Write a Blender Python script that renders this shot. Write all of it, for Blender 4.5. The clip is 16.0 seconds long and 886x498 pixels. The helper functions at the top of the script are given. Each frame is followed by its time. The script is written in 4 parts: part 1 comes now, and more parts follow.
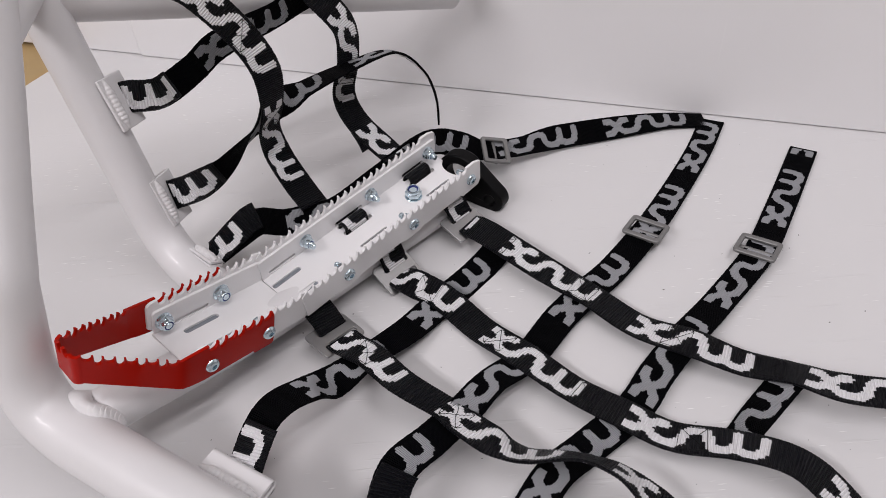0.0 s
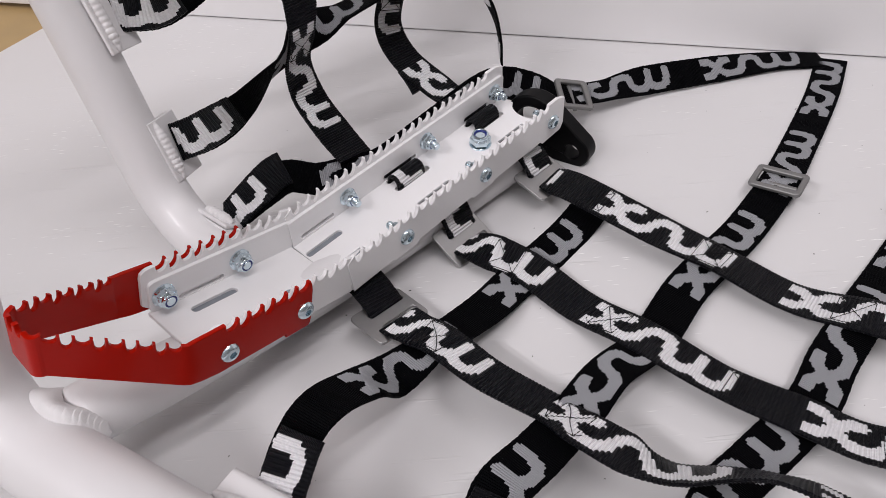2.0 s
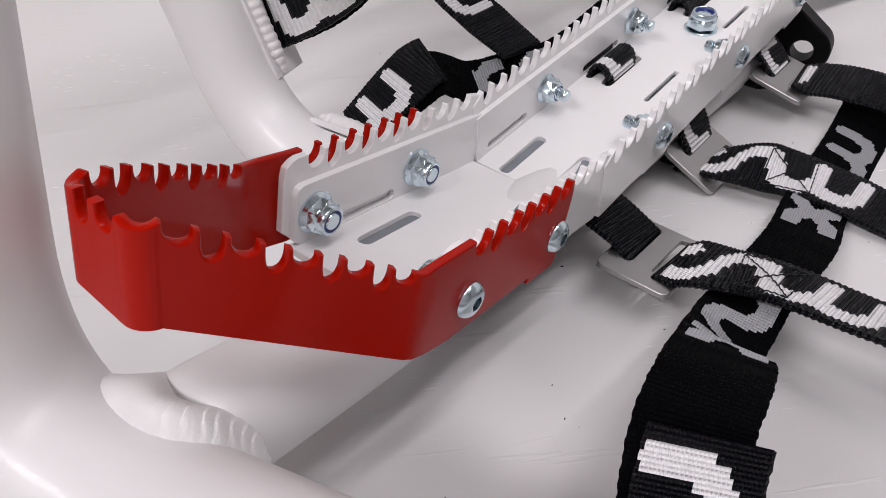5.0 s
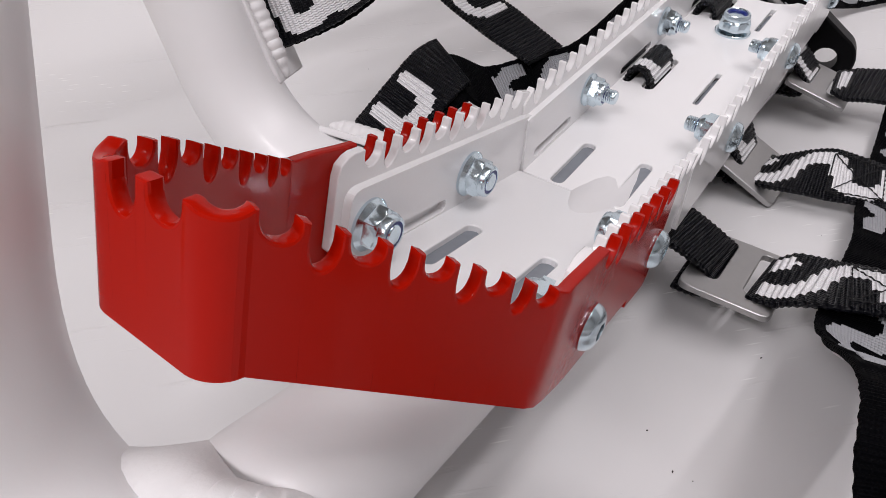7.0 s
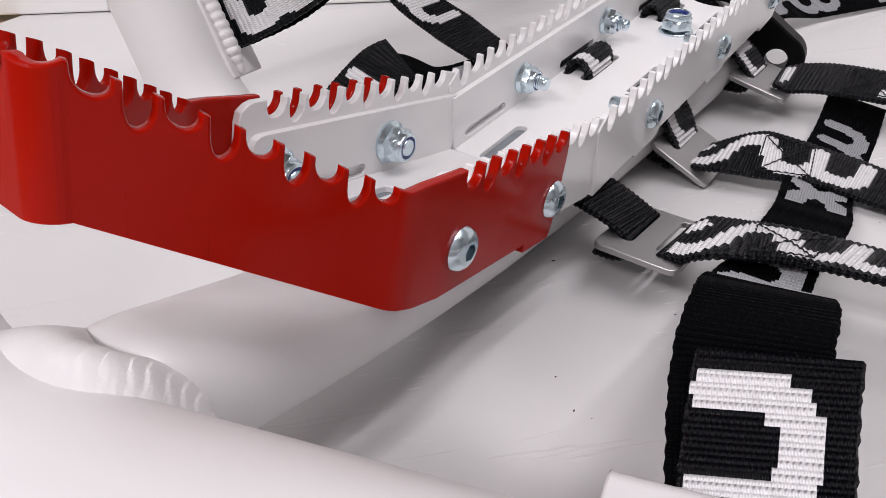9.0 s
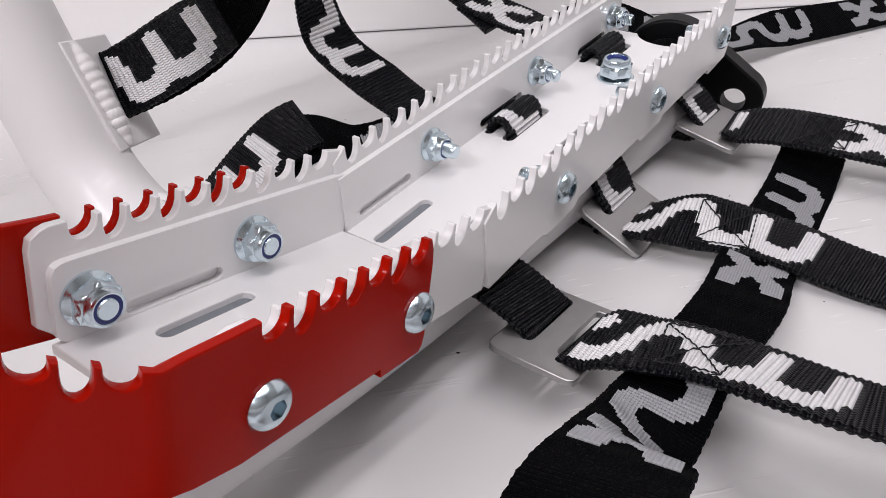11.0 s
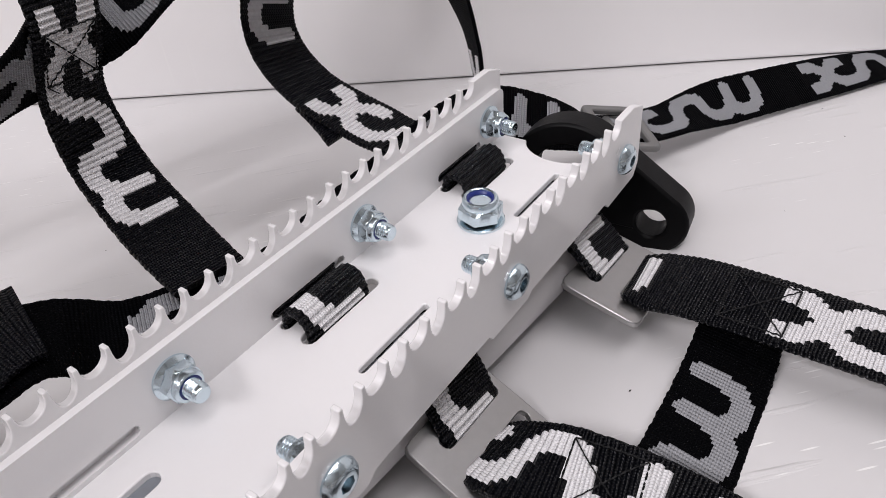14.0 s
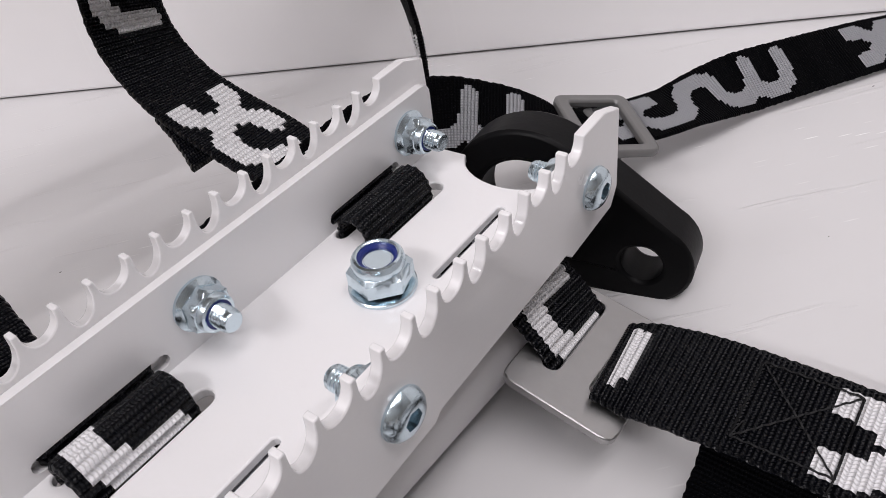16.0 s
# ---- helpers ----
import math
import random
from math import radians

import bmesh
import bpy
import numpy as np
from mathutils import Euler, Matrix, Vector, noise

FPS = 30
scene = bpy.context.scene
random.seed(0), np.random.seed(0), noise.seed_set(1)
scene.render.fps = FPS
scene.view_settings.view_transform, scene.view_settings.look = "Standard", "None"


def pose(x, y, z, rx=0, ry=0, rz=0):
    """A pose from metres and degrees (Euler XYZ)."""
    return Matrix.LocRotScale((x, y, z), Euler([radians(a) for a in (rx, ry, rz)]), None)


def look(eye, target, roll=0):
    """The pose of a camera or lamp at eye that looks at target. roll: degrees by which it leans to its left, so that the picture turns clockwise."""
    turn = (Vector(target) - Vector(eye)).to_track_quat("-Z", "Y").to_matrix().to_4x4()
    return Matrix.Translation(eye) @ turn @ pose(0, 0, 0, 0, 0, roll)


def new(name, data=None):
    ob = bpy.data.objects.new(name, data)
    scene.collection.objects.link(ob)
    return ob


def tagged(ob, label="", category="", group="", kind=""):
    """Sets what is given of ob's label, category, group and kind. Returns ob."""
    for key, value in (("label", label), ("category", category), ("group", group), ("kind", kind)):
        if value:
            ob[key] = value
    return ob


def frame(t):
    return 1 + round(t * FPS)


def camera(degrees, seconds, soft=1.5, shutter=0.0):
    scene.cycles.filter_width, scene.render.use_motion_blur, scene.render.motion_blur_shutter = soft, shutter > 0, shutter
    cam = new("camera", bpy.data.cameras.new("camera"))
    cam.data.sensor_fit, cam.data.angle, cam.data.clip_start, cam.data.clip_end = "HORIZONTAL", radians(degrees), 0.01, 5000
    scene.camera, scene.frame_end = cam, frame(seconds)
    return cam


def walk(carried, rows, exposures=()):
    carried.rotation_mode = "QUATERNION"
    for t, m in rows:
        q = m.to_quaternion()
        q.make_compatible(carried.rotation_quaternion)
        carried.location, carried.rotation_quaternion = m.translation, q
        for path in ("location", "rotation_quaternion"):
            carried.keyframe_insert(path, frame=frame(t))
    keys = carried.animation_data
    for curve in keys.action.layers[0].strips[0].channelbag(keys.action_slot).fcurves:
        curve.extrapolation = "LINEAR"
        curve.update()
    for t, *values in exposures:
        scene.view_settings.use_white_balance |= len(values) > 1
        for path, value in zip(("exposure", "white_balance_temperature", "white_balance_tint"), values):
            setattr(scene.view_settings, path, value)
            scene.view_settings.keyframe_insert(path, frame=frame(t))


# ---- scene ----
cam = camera(62.73, 16.0, soft=0.65)
PATH = [
    (0.0, 0.11268, -0.46133, 0.45108, 47.441, 3.395, -3.113),
    (0.5, 0.10221, -0.43621, 0.42907, 47.481, 3.491, -2.807),
    (1.0, 0.09178, -0.41478, 0.39201, 47.724, 3.675, -2.835),
    (1.5, 0.07633, -0.39715, 0.36011, 47.998, 4.039, -2.940),
    (2.0, 0.06322, -0.38045, 0.33285, 48.466, 4.529, -2.953),
    (2.5, 0.04991, -0.36355, 0.30507, 48.928, 4.969, -2.942),
    (3.0, 0.03502, -0.34717, 0.27677, 49.216, 5.334, -2.922),
    (3.5, 0.01105, -0.32692, 0.24664, 49.484, 5.659, -3.023),
    (4.0, -0.01159, -0.30605, 0.22311, 49.877, 5.524, -3.663),
    (4.5, -0.04252, -0.29112, 0.20503, 50.380, 4.941, -4.903),
    (5.0, -0.06733, -0.27699, 0.19229, 51.259, 4.225, -6.432),
    (5.2, -0.07449, -0.27502, 0.18904, 51.456, 4.098, -6.829),
    (7.3, -0.10195, -0.23894, 0.15580, 54.855, 2.717, -11.668),
    (7.5, -0.09956, -0.24488, 0.15070, 55.259, 3.119, -11.644),
    (8.0, -0.09428, -0.26557, 0.14437, 56.461, 3.281, -10.997),
    (8.2, -0.09071, -0.27302, 0.14444, 56.950, 3.392, -10.660),
    (10.5, -0.04263, -0.25658, 0.15217, 58.750, 5.842, -9.076),
    (11.0, -0.02763, -0.24346, 0.15371, 58.581, 6.134, -9.449),
    (11.5, -0.00868, -0.22792, 0.15311, 58.437, 6.439, -9.729),
    (12.0, 0.00854, -0.21026, 0.15265, 58.388, 6.374, -10.201),
    (12.5, 0.02380, -0.19276, 0.15296, 58.304, 6.344, -10.465),
    (13.0, 0.03243, -0.17586, 0.15688, 58.176, 6.351, -10.567),
    (13.5, 0.04338, -0.16222, 0.16081, 58.013, 6.672, -10.629),
    (14.0, 0.05340, -0.14737, 0.16421, 57.671, 7.082, -10.575),
    (14.5, 0.06010, -0.12754, 0.15670, 57.071, 7.768, -10.331),
    (15.0, 0.06848, -0.10843, 0.15194, 56.472, 8.548, -10.110),
    (15.5, 0.08137, -0.09021, 0.14458, 55.885, 9.000, -10.101),
    (16.0, 0.09700, -0.07547, 0.13975, 55.351, 9.466, -9.836),
]
walk(cam, [(t, pose(*p)) for t, *p in PATH], exposures=[(0.0, -0.21), (2.0, -0.12), (5.0, -0.07), (8.0, 0.03), (10.5, 0.1), (13.5, 0.0), (16.0, -0.04)])

# ---- light ----
world = bpy.data.worlds.new("world")
scene.world = world
world.use_nodes = True
bg = world.node_tree.nodes["Background"]
bg.inputs["Color"].default_value = (0.95, 0.95, 1.0, 1)
bg.inputs["Strength"].default_value = 0.12
scene.view_settings.exposure = 0.0


LAMP = (1.0, 0.952, 0.988)


def area_lamp(name, eye, target, sx, sy, watts, colour=(1.0, 0.97, 0.95)):
    lamp = bpy.data.lights.new(name, "AREA")
    lamp.shape, lamp.size, lamp.size_y, lamp.energy, lamp.color = "RECTANGLE", sx, sy, watts, colour
    ob = new(name, lamp)
    ob.matrix_world = look(eye, target)
    return ob


# Two pairs of long ceiling tubes: one overhead, one lower on the left behind the camera.
for dz in (0.0, 0.3):
    area_lamp("side_tube", (-1.6, -1.3, 1.9 + dz), (0.1, 0.0, 0), 1.9, 0.09, 25, LAMP)
for dy in (-1.15, -0.5):
    area_lamp("ceiling_tube", (0.7, dy, 2.6), (0.5, dy + 0.3, 0), 2.4, 0.09, 20.5, LAMP)


# ---- materials ----
def material(name, colour, rough=0.5, metal=0.0, coat=0.0, vary=0.06, scale=40.0, bump=0.0, bump_scale=300.0, spec=0.5):
    m = bpy.data.materials.new(name)
    m.use_nodes = True
    nt = m.node_tree
    b = nt.nodes["Principled BSDF"]
    tc = nt.nodes.new("ShaderNodeTexCoord")
    n1 = nt.nodes.new("ShaderNodeTexNoise")
    n1.inputs["Scale"].default_value, n1.inputs["Detail"].default_value = scale, 5.0
    nt.links.new(tc.outputs["Object"], n1.inputs["Vector"])
    mix = nt.nodes.new("ShaderNodeMix")
    mix.data_type = "RGBA"
    mix.inputs["A"].default_value = (*[c * (1 - vary) for c in colour], 1)
    mix.inputs["B"].default_value = (*[min(1, c * (1 + vary)) for c in colour], 1)
    nt.links.new(n1.outputs["Fac"], mix.inputs["Factor"])
    nt.links.new(mix.outputs["Result"], b.inputs["Base Color"])
    ramp = nt.nodes.new("ShaderNodeMapRange")
    ramp.inputs["To Min"].default_value, ramp.inputs["To Max"].default_value = rough * 0.8, min(1, rough * 1.25)
    nt.links.new(n1.outputs["Fac"], ramp.inputs["Value"])
    nt.links.new(ramp.outputs["Result"], b.inputs["Roughness"])
    b.inputs["Metallic"].default_value = metal
    b.inputs["Coat Weight"].default_value = coat
    b.inputs["Coat Roughness"].default_value = 0.08
    b.inputs["Specular IOR Level"].default_value = spec
    if bump:
        n2 = nt.nodes.new("ShaderNodeTexNoise")
        n2.inputs["Scale"].default_value, n2.inputs["Detail"].default_value = bump_scale, 3.0
        nt.links.new(tc.outputs["Object"], n2.inputs["Vector"])
        bp = nt.nodes.new("ShaderNodeBump")
        bp.inputs["Strength"].default_value, bp.inputs["Distance"].default_value = bump, 0.001
        nt.links.new(n2.outputs["Fac"], bp.inputs["Height"])
        nt.links.new(bp.outputs["Normal"], b.inputs["Normal"])
    return m


def board_material(name, colour, rough, scratch=0.5):
    """Glossy white board: faint smears, fine scratches and dull patches."""
    m = material(name, colour, rough, vary=0.045, scale=6.0, bump=0.1, bump_scale=35.0)
    nt = m.node_tree
    b = nt.nodes["Principled BSDF"]
    tc = nt.nodes["Texture Coordinate"]
    mp = nt.nodes.new("ShaderNodeMapping")
    mp.inputs["Scale"].default_value = (14.0, 160.0, 1.0)
    mp.inputs["Rotation"].default_value = (0, 0, radians(24))
    nt.links.new(tc.outputs["Object"], mp.inputs["Vector"])
    n = nt.nodes.new("ShaderNodeTexNoise")
    n.inputs["Scale"].default_value, n.inputs["Detail"].default_value = 1.0, 6.0
    nt.links.new(mp.outputs["Vector"], n.inputs["Vector"])
    r = nt.nodes.new("ShaderNodeMapRange")
    r.inputs["From Min"].default_value, r.inputs["From Max"].default_value = 0.62, 0.72
    r.inputs["To Min"].default_value, r.inputs["To Max"].default_value = 0.0, 1.0
    nt.links.new(n.outputs["Fac"], r.inputs["Value"])
    bp = nt.nodes.new("ShaderNodeBump")
    bp.inputs["Strength"].default_value, bp.inputs["Distance"].default_value = 0.25 * scratch, 0.0006
    nt.links.new(r.outputs["Result"], bp.inputs["Height"])
    nt.links.new(nt.nodes["Bump"].outputs["Normal"], bp.inputs["Normal"])
    nt.links.new(bp.outputs["Normal"], b.inputs["Normal"])
    # short pale scuffs, along one way
    mp2 = nt.nodes.new("ShaderNodeMapping")
    mp2.inputs["Scale"].default_value = (45.0, 420.0, 1.0)
    mp2.inputs["Rotation"].default_value = (0, 0, radians(-33))
    nt.links.new(tc.outputs["Object"], mp2.inputs["Vector"])
    v = nt.nodes.new("ShaderNodeTexVoronoi")
    v.inputs["Scale"].default_value = 1.0
    nt.links.new(mp2.outputs["Vector"], v.inputs["Vector"])
    near = nt.nodes.new("ShaderNodeMapRange")
    near.inputs["From Min"].default_value, near.inputs["From Max"].default_value = 0.05, 0.16
    near.inputs["To Min"].default_value, near.inputs["To Max"].default_value = 0.85 * scratch, 0.0
    nt.links.new(v.outputs["Distance"], near.inputs["Value"])
    where = nt.nodes.new("ShaderNodeTexNoise")
    where.inputs["Scale"].default_value = 9.0
    nt.links.new(tc.outputs["Object"], where.inputs["Vector"])
    some = nt.nodes.new("ShaderNodeMapRange")
    some.inputs["From Min"].default_value, some.inputs["From Max"].default_value = 0.5, 0.64
    nt.links.new(where.outputs["Fac"], some.inputs["Value"])
    both = nt.nodes.new("ShaderNodeMath")
    both.operation = "MULTIPLY"
    nt.links.new(near.outputs["Result"], both.inputs[0])
    nt.links.new(some.outputs["Result"], both.inputs[1])
    pale = nt.nodes.new("ShaderNodeMix")
    pale.data_type = "RGBA"
    pale.inputs["B"].default_value = (0.88, 0.88, 0.87, 1)
    nt.links.new(b.inputs["Base Color"].links[0].from_socket, pale.inputs["A"])
    nt.links.new(both.outputs[0], pale.inputs["Factor"])
    nt.links.new(pale.outputs["Result"], b.inputs["Base Color"])
    return m


def webbing_material(name, colour, rough, pitch=0.0012, strength=0.7, vary=0.25, sheen=0.15, cross=0.0009, spec=0.25):
    """Woven polyester: ribs along u, finer picks along v, from the ribbon's own coordinates in metres."""
    m = material(name, colour, rough, vary=vary, scale=700.0, spec=spec)
    nt = m.node_tree
    b = nt.nodes["Principled BSDF"]
    uv = nt.nodes.new("ShaderNodeUVMap")
    sep = nt.nodes.new("ShaderNodeSeparateXYZ")
    nt.links.new(uv.outputs["UV"], sep.inputs["Vector"])

    def wave(out, p, shift=None):
        k = nt.nodes.new("ShaderNodeMath")
        k.operation = "MULTIPLY"
        k.inputs[1].default_value = 2 * math.pi / p
        nt.links.new(out, k.inputs[0])
        last = k.outputs[0]
        if shift is not None:
            a = nt.nodes.new("ShaderNodeMath")
            a.operation = "ADD"
            nt.links.new(last, a.inputs[0])
            nt.links.new(shift, a.inputs[1])
            last = a.outputs[0]
        s = nt.nodes.new("ShaderNodeMath")
        s.operation = "SINE"
        nt.links.new(last, s.inputs[0])
        return s.outputs[0]

    ribs = wave(sep.outputs["X"], pitch)
    picks = wave(sep.outputs["Y"], cross, ribs)
    add = nt.nodes.new("ShaderNodeMath")
    add.operation = "MULTIPLY_ADD"
    add.inputs[1].default_value = 0.45
    nt.links.new(picks, add.inputs[0])
    nt.links.new(ribs, add.inputs[2])
    bp = nt.nodes.new("ShaderNodeBump")
    bp.inputs["Strength"].default_value, bp.inputs["Distance"].default_value = strength, 0.00035
    nt.links.new(add.outputs[0], bp.inputs["Height"])
    nt.links.new(bp.outputs["Normal"], b.inputs["Normal"])
    b.inputs["Sheen Weight"].default_value = sheen
    return m


WHITE_COAT = material("white_powder_coat", (0.81, 0.803, 0.807), 0.24, coat=0.3, vary=0.02, bump=0.03, bump_scale=700)
WHITE_TUBE = material("white_gloss_tube", (0.69, 0.68, 0.685), 0.42, coat=0.16, vary=0.02, bump=0.03, bump_scale=500)
WELD_COAT = material("white_painted_weld", (0.68, 0.67, 0.672), 0.5, coat=0.0, vary=0.04, scale=200, bump=0.12, bump_scale=900)
RED_COAT = material("red_powder_coat", (0.365, 0.0055, 0.001), 0.18, coat=0.1, vary=0.06, spec=0.08, bump=0.04, bump_scale=500)
ZINC = material("zinc_plated_steel", (0.64, 0.75, 0.81), 0.21, metal=1.0, vary=0.12, scale=250, bump=0.05, bump_scale=900)
NYLON = material("blue_nylon", (0.008, 0.02, 0.16), 0.35)
ALLOY = material("brushed_steel_plate", (0.41, 0.407, 0.405), 0.36, metal=1.0, vary=0.08, scale=300, bump=0.025, bump_scale=1800)
# Stands in for the shaded depth of the peg's slots.
SLOT_SHADE = material("blue_grey_slot_shade", (0.27, 0.29, 0.32), 0.5, metal=0.5, vary=0.2, scale=160, bump=0.08, bump_scale=700)
BUCKLE = material("dull_cast_buckle", (0.22, 0.218, 0.215), 0.45, metal=0.6, vary=0.1, scale=400, bump=0.06, bump_scale=900)
BLACK_PART = material("black_anodised", (0.0025, 0.0025, 0.003), 0.42, spec=0.12, vary=0.2, scale=120, bump=0.05, bump_scale=800)
BLACK_WEB = webbing_material("black_webbing", (0.001, 0.0011, 0.0018), 0.65, strength=0.8, sheen=0.0, spec=0.05)
RIBBED_WEB = webbing_material("ribbed_black_webbing", (0.0018, 0.002, 0.0036), 0.3, pitch=0.0021, strength=1.0, sheen=0.0, spec=0.22)
WHITE_YARN = webbing_material("white_yarn", (0.84, 0.835, 0.85), 0.4, pitch=0.0021, strength=1.0, vary=0.16, sheen=0.0)
GREY_YARN = webbing_material("grey_yarn", (0.35, 0.356, 0.375), 0.4, pitch=0.0013, strength=0.9, vary=0.12, sheen=0.0)
THREAD = material("black_thread", (0.006, 0.006, 0.007), 0.6, spec=0.25, vary=0.2, scale=900)
BOARD = board_material("white_bench_board", (0.655, 0.648, 0.65), 0.3, 1.9)
PANEL = board_material("white_back_panel", (0.8, 0.79, 0.793), 0.45, 0.3)
WOOD = material("pale_tan_wood", (0.42, 0.29, 0.13), 0.5, vary=0.2, scale=18, bump=0.1)
# Grey of the added enclosure; its tone sets the fill and the reflections.
ROOM = material("unseen_room_grey", (0.3, 0.3, 0.306), 0.8, vary=0.04, scale=3)
SPECK = material("dark_grit", (0.02, 0.018, 0.015), 0.8)


# ---- building helpers ----
def mm(p):
    return Vector(p) / 1000.0


def mesh_from(bm, name, smooth=None):
    me = bpy.data.meshes.new(name)
    bmesh.ops.recalc_face_normals(bm, faces=bm.faces)
    if smooth is not None:
        for f in bm.faces:
            f.smooth = True
        for e in bm.edges:
            if len(e.link_faces) == 2 and e.calc_face_angle(0) > radians(smooth):
                e.smooth = False
    bm.to_mesh(me)
    bm.free()
    return me


def thing(name, base, label, category, group="", kind=""):
    ob = new(name)
    ob.empty_display_size = 0.02
    ob.location = mm(base)
    return tagged(ob, label, category, group, kind)


def adopt(ob, parent, m=None):
    """ob under parent; its own mesh is laid out in the world by m."""
    bpy.context.view_layer.update()
    ob.parent = parent
    ob.matrix_parent_inverse = parent.matrix_world.inverted()
    ob.matrix_basis = m if m is not None else Matrix()
    return ob


def part(name, bm, mat, parent, label="", m=None, smooth=35, bevel=0.0):
    me = bm if isinstance(bm, bpy.types.Mesh) else mesh_from(bm, name, smooth)
    if not me.materials:
        me.materials.append(mat)
    ob = new(name, me)
    adopt(ob, parent, m)
    if bevel:
        bv = ob.modifiers.new("bevel", "BEVEL")
        bv.width, bv.segments, bv.limit_method, bv.angle_limit = bevel, 2, "ANGLE", radians(40)
    return tagged(ob, label)


def structure(name, bm, mat, label, category, bevel=0.0):
    me = mesh_from(bm, name)
    me.materials.append(mat)
    ob = new(name, me)
    if bevel:
        bv = ob.modifiers.new("bevel", "BEVEL")
        bv.width, bv.segments, bv.limit_method = bevel, 2, "ANGLE"
    return tagged(ob, label, category, kind="structure")


def slab(outline, holes, z0, z1, m=None):
    """A plate: outline and holes (lists of x, y in mm) between the heights z0 and z1 (mm)."""
    bm = bmesh.new()
    edges, loops = [], []
    for loop in (outline, *holes):
        vs = [bm.verts.new((x / 1000, y / 1000, z0 / 1000)) for x, y in loop]
        loops.append(vs)
        edges += [bm.edges.new((vs[i], vs[(i + 1) % len(vs)])) for i in range(len(vs))]
    bmesh.ops.triangle_fill(bm, use_beauty=True, edges=edges, normal=(0, 0, 1))
    low = list(bm.faces)
    twin = {}
    for v in list(bm.verts):
        twin[v] = bm.verts.new((v.co.x, v.co.y, z1 / 1000))
    for f in low:
        bm.faces.new([twin[v] for v in reversed(f.verts)])
    for vs in loops:
        for i in range(len(vs)):
            a, b = vs[i], vs[(i + 1) % len(vs)]
            bm.faces.new((a, b, twin[b], twin[a]))
    if m is not None:
        bm.transform(m)
    return bm


def slot_loop(x, y, length, width, along="y", n=6):
    """A rounded slot, as a loop of points."""
    r, h = width / 2, length / 2 - width / 2
    pts = []
    for k in range(n + 1):
        a = math.pi * k / n
        pts.append((math.cos(a) * r, h + math.sin(a) * r))
    for k in range(n + 1):
        a = math.pi + math.pi * k / n
        pts.append((math.cos(a) * r, -h + math.sin(a) * r))
    return [(x + px, y + py) if along == "y" else (x + py, y + px) for px, py in pts]


def rounded(points, r, n=4):
    """A closed outline with its corners rounded; r: one radius or one a corner."""
    out = []
    for i, p in enumerate(points):
        a, b, c = Vector(points[i - 1]), Vector(p), Vector(points[(i + 1) % len(points)])
        rr = r[i] if isinstance(r, (list, tuple)) else r
        d0, d1 = (a - b), (c - b)
        q = min(rr, d0.length * 0.45, d1.length * 0.45)
        if q < 0.05:
            out.append((b.x, b.y))
            continue
        s, e = b + d0.normalized() * q, b + d1.normalized() * q
        for k in range(n + 1):
            t = k / n
            w = s * (1 - t) ** 2 + b * 2 * t * (1 - t) + e * t * t
            out.append((w.x, w.y))
    return out


def smooth_line(points, step, closed=False):
    """Catmull-Rom through points (Vectors), sampled about every step."""
    P = [Vector(p) for p in points]
    P = [P[0] * 2 - P[1]] + P + [P[-1] * 2 - P[-2]]
    out = []
    for i in range(1, len(P) - 2):
        n = max(2, int((P[i + 1] - P[i]).length / step))
        for k in range(n):
            t = k / n
            a, b, c, d = P[i - 1], P[i], P[i + 1], P[i + 2]
            out.append(0.5 * ((2 * b) + (c - a) * t + (2 * a - 5 * b + 4 * c - d) * t * t + (3 * b - a - 3 * c + d) * t ** 3))
    out.append(P[-2])
    return out


def fillet_line(points, radii, step=0.004):
    """Straight runs joined by smooth bends."""
    P = [Vector(p) for p in points]
    out = [P[0]]
    for i in range(1, len(P) - 1):
        a, b, c = P[i - 1], P[i], P[i + 1]
        q = radii[i - 1]
        s, e = b + (a - b).normalized() * q, b + (c - b).normalized() * q
        for k in range(17):
            t = k / 16
            out.append(s * (1 - t) ** 2 + b * 2 * t * (1 - t) + e * t * t)
    out.append(P[-1])
    return out


def sweep(line, radius, n=28, caps=True):
    """A round bar along a line; radius: a number, or one for each point."""
    bm = bmesh.new()
    up = Vector((0.1, 0.05, 1)).normalized()
    rings = []
    for i, p in enumerate(line):
        t = (line[min(i + 1, len(line) - 1)] - line[max(i - 1, 0)]).normalized()
        x = up.cross(t).normalized()
        y = t.cross(x)
        up = y
        r = radius[i] if isinstance(radius, (list, tuple)) else radius
        rings.append([bm.verts.new(p + (x * math.cos(a) + y * math.sin(a)) * r) for a in (2 * math.pi * k / n for k in range(n))])
    for a, b in zip(rings, rings[1:]):
        for k in range(n):
            bm.faces.new((a[k], a[(k + 1) % n], b[(k + 1) % n], b[k]))
    if caps:
        bm.faces.new(rings[0])
        bm.faces.new(rings[-1])
    return bm


def lathe(profile, n=24, m=None, hexed=()):
    """Turned body round z from (radius, height) in mm; rings whose index is in hexed are six-sided."""
    bm = bmesh.new()
    rings = []
    for j, (r, h) in enumerate(profile):
        ring = []
        for k in range(n):
            a = 2 * math.pi * k / n
            q = r
            if j in hexed:
                q = r / math.cos(((a + math.pi / 6) % (math.pi / 3)) - math.pi / 6)
            ring.append(bm.verts.new((q * math.cos(a) / 1000, q * math.sin(a) / 1000, h / 1000)))
        rings.append(ring)
    for a, b in zip(rings, rings[1:]):
        for k in range(n):
            bm.faces.new((a[k], a[(k + 1) % n], b[(k + 1) % n], b[k]))
    bm.faces.new(rings[0])
    bm.faces.new(rings[-1])
    if m is not None:
        bm.transform(m)
    return bm


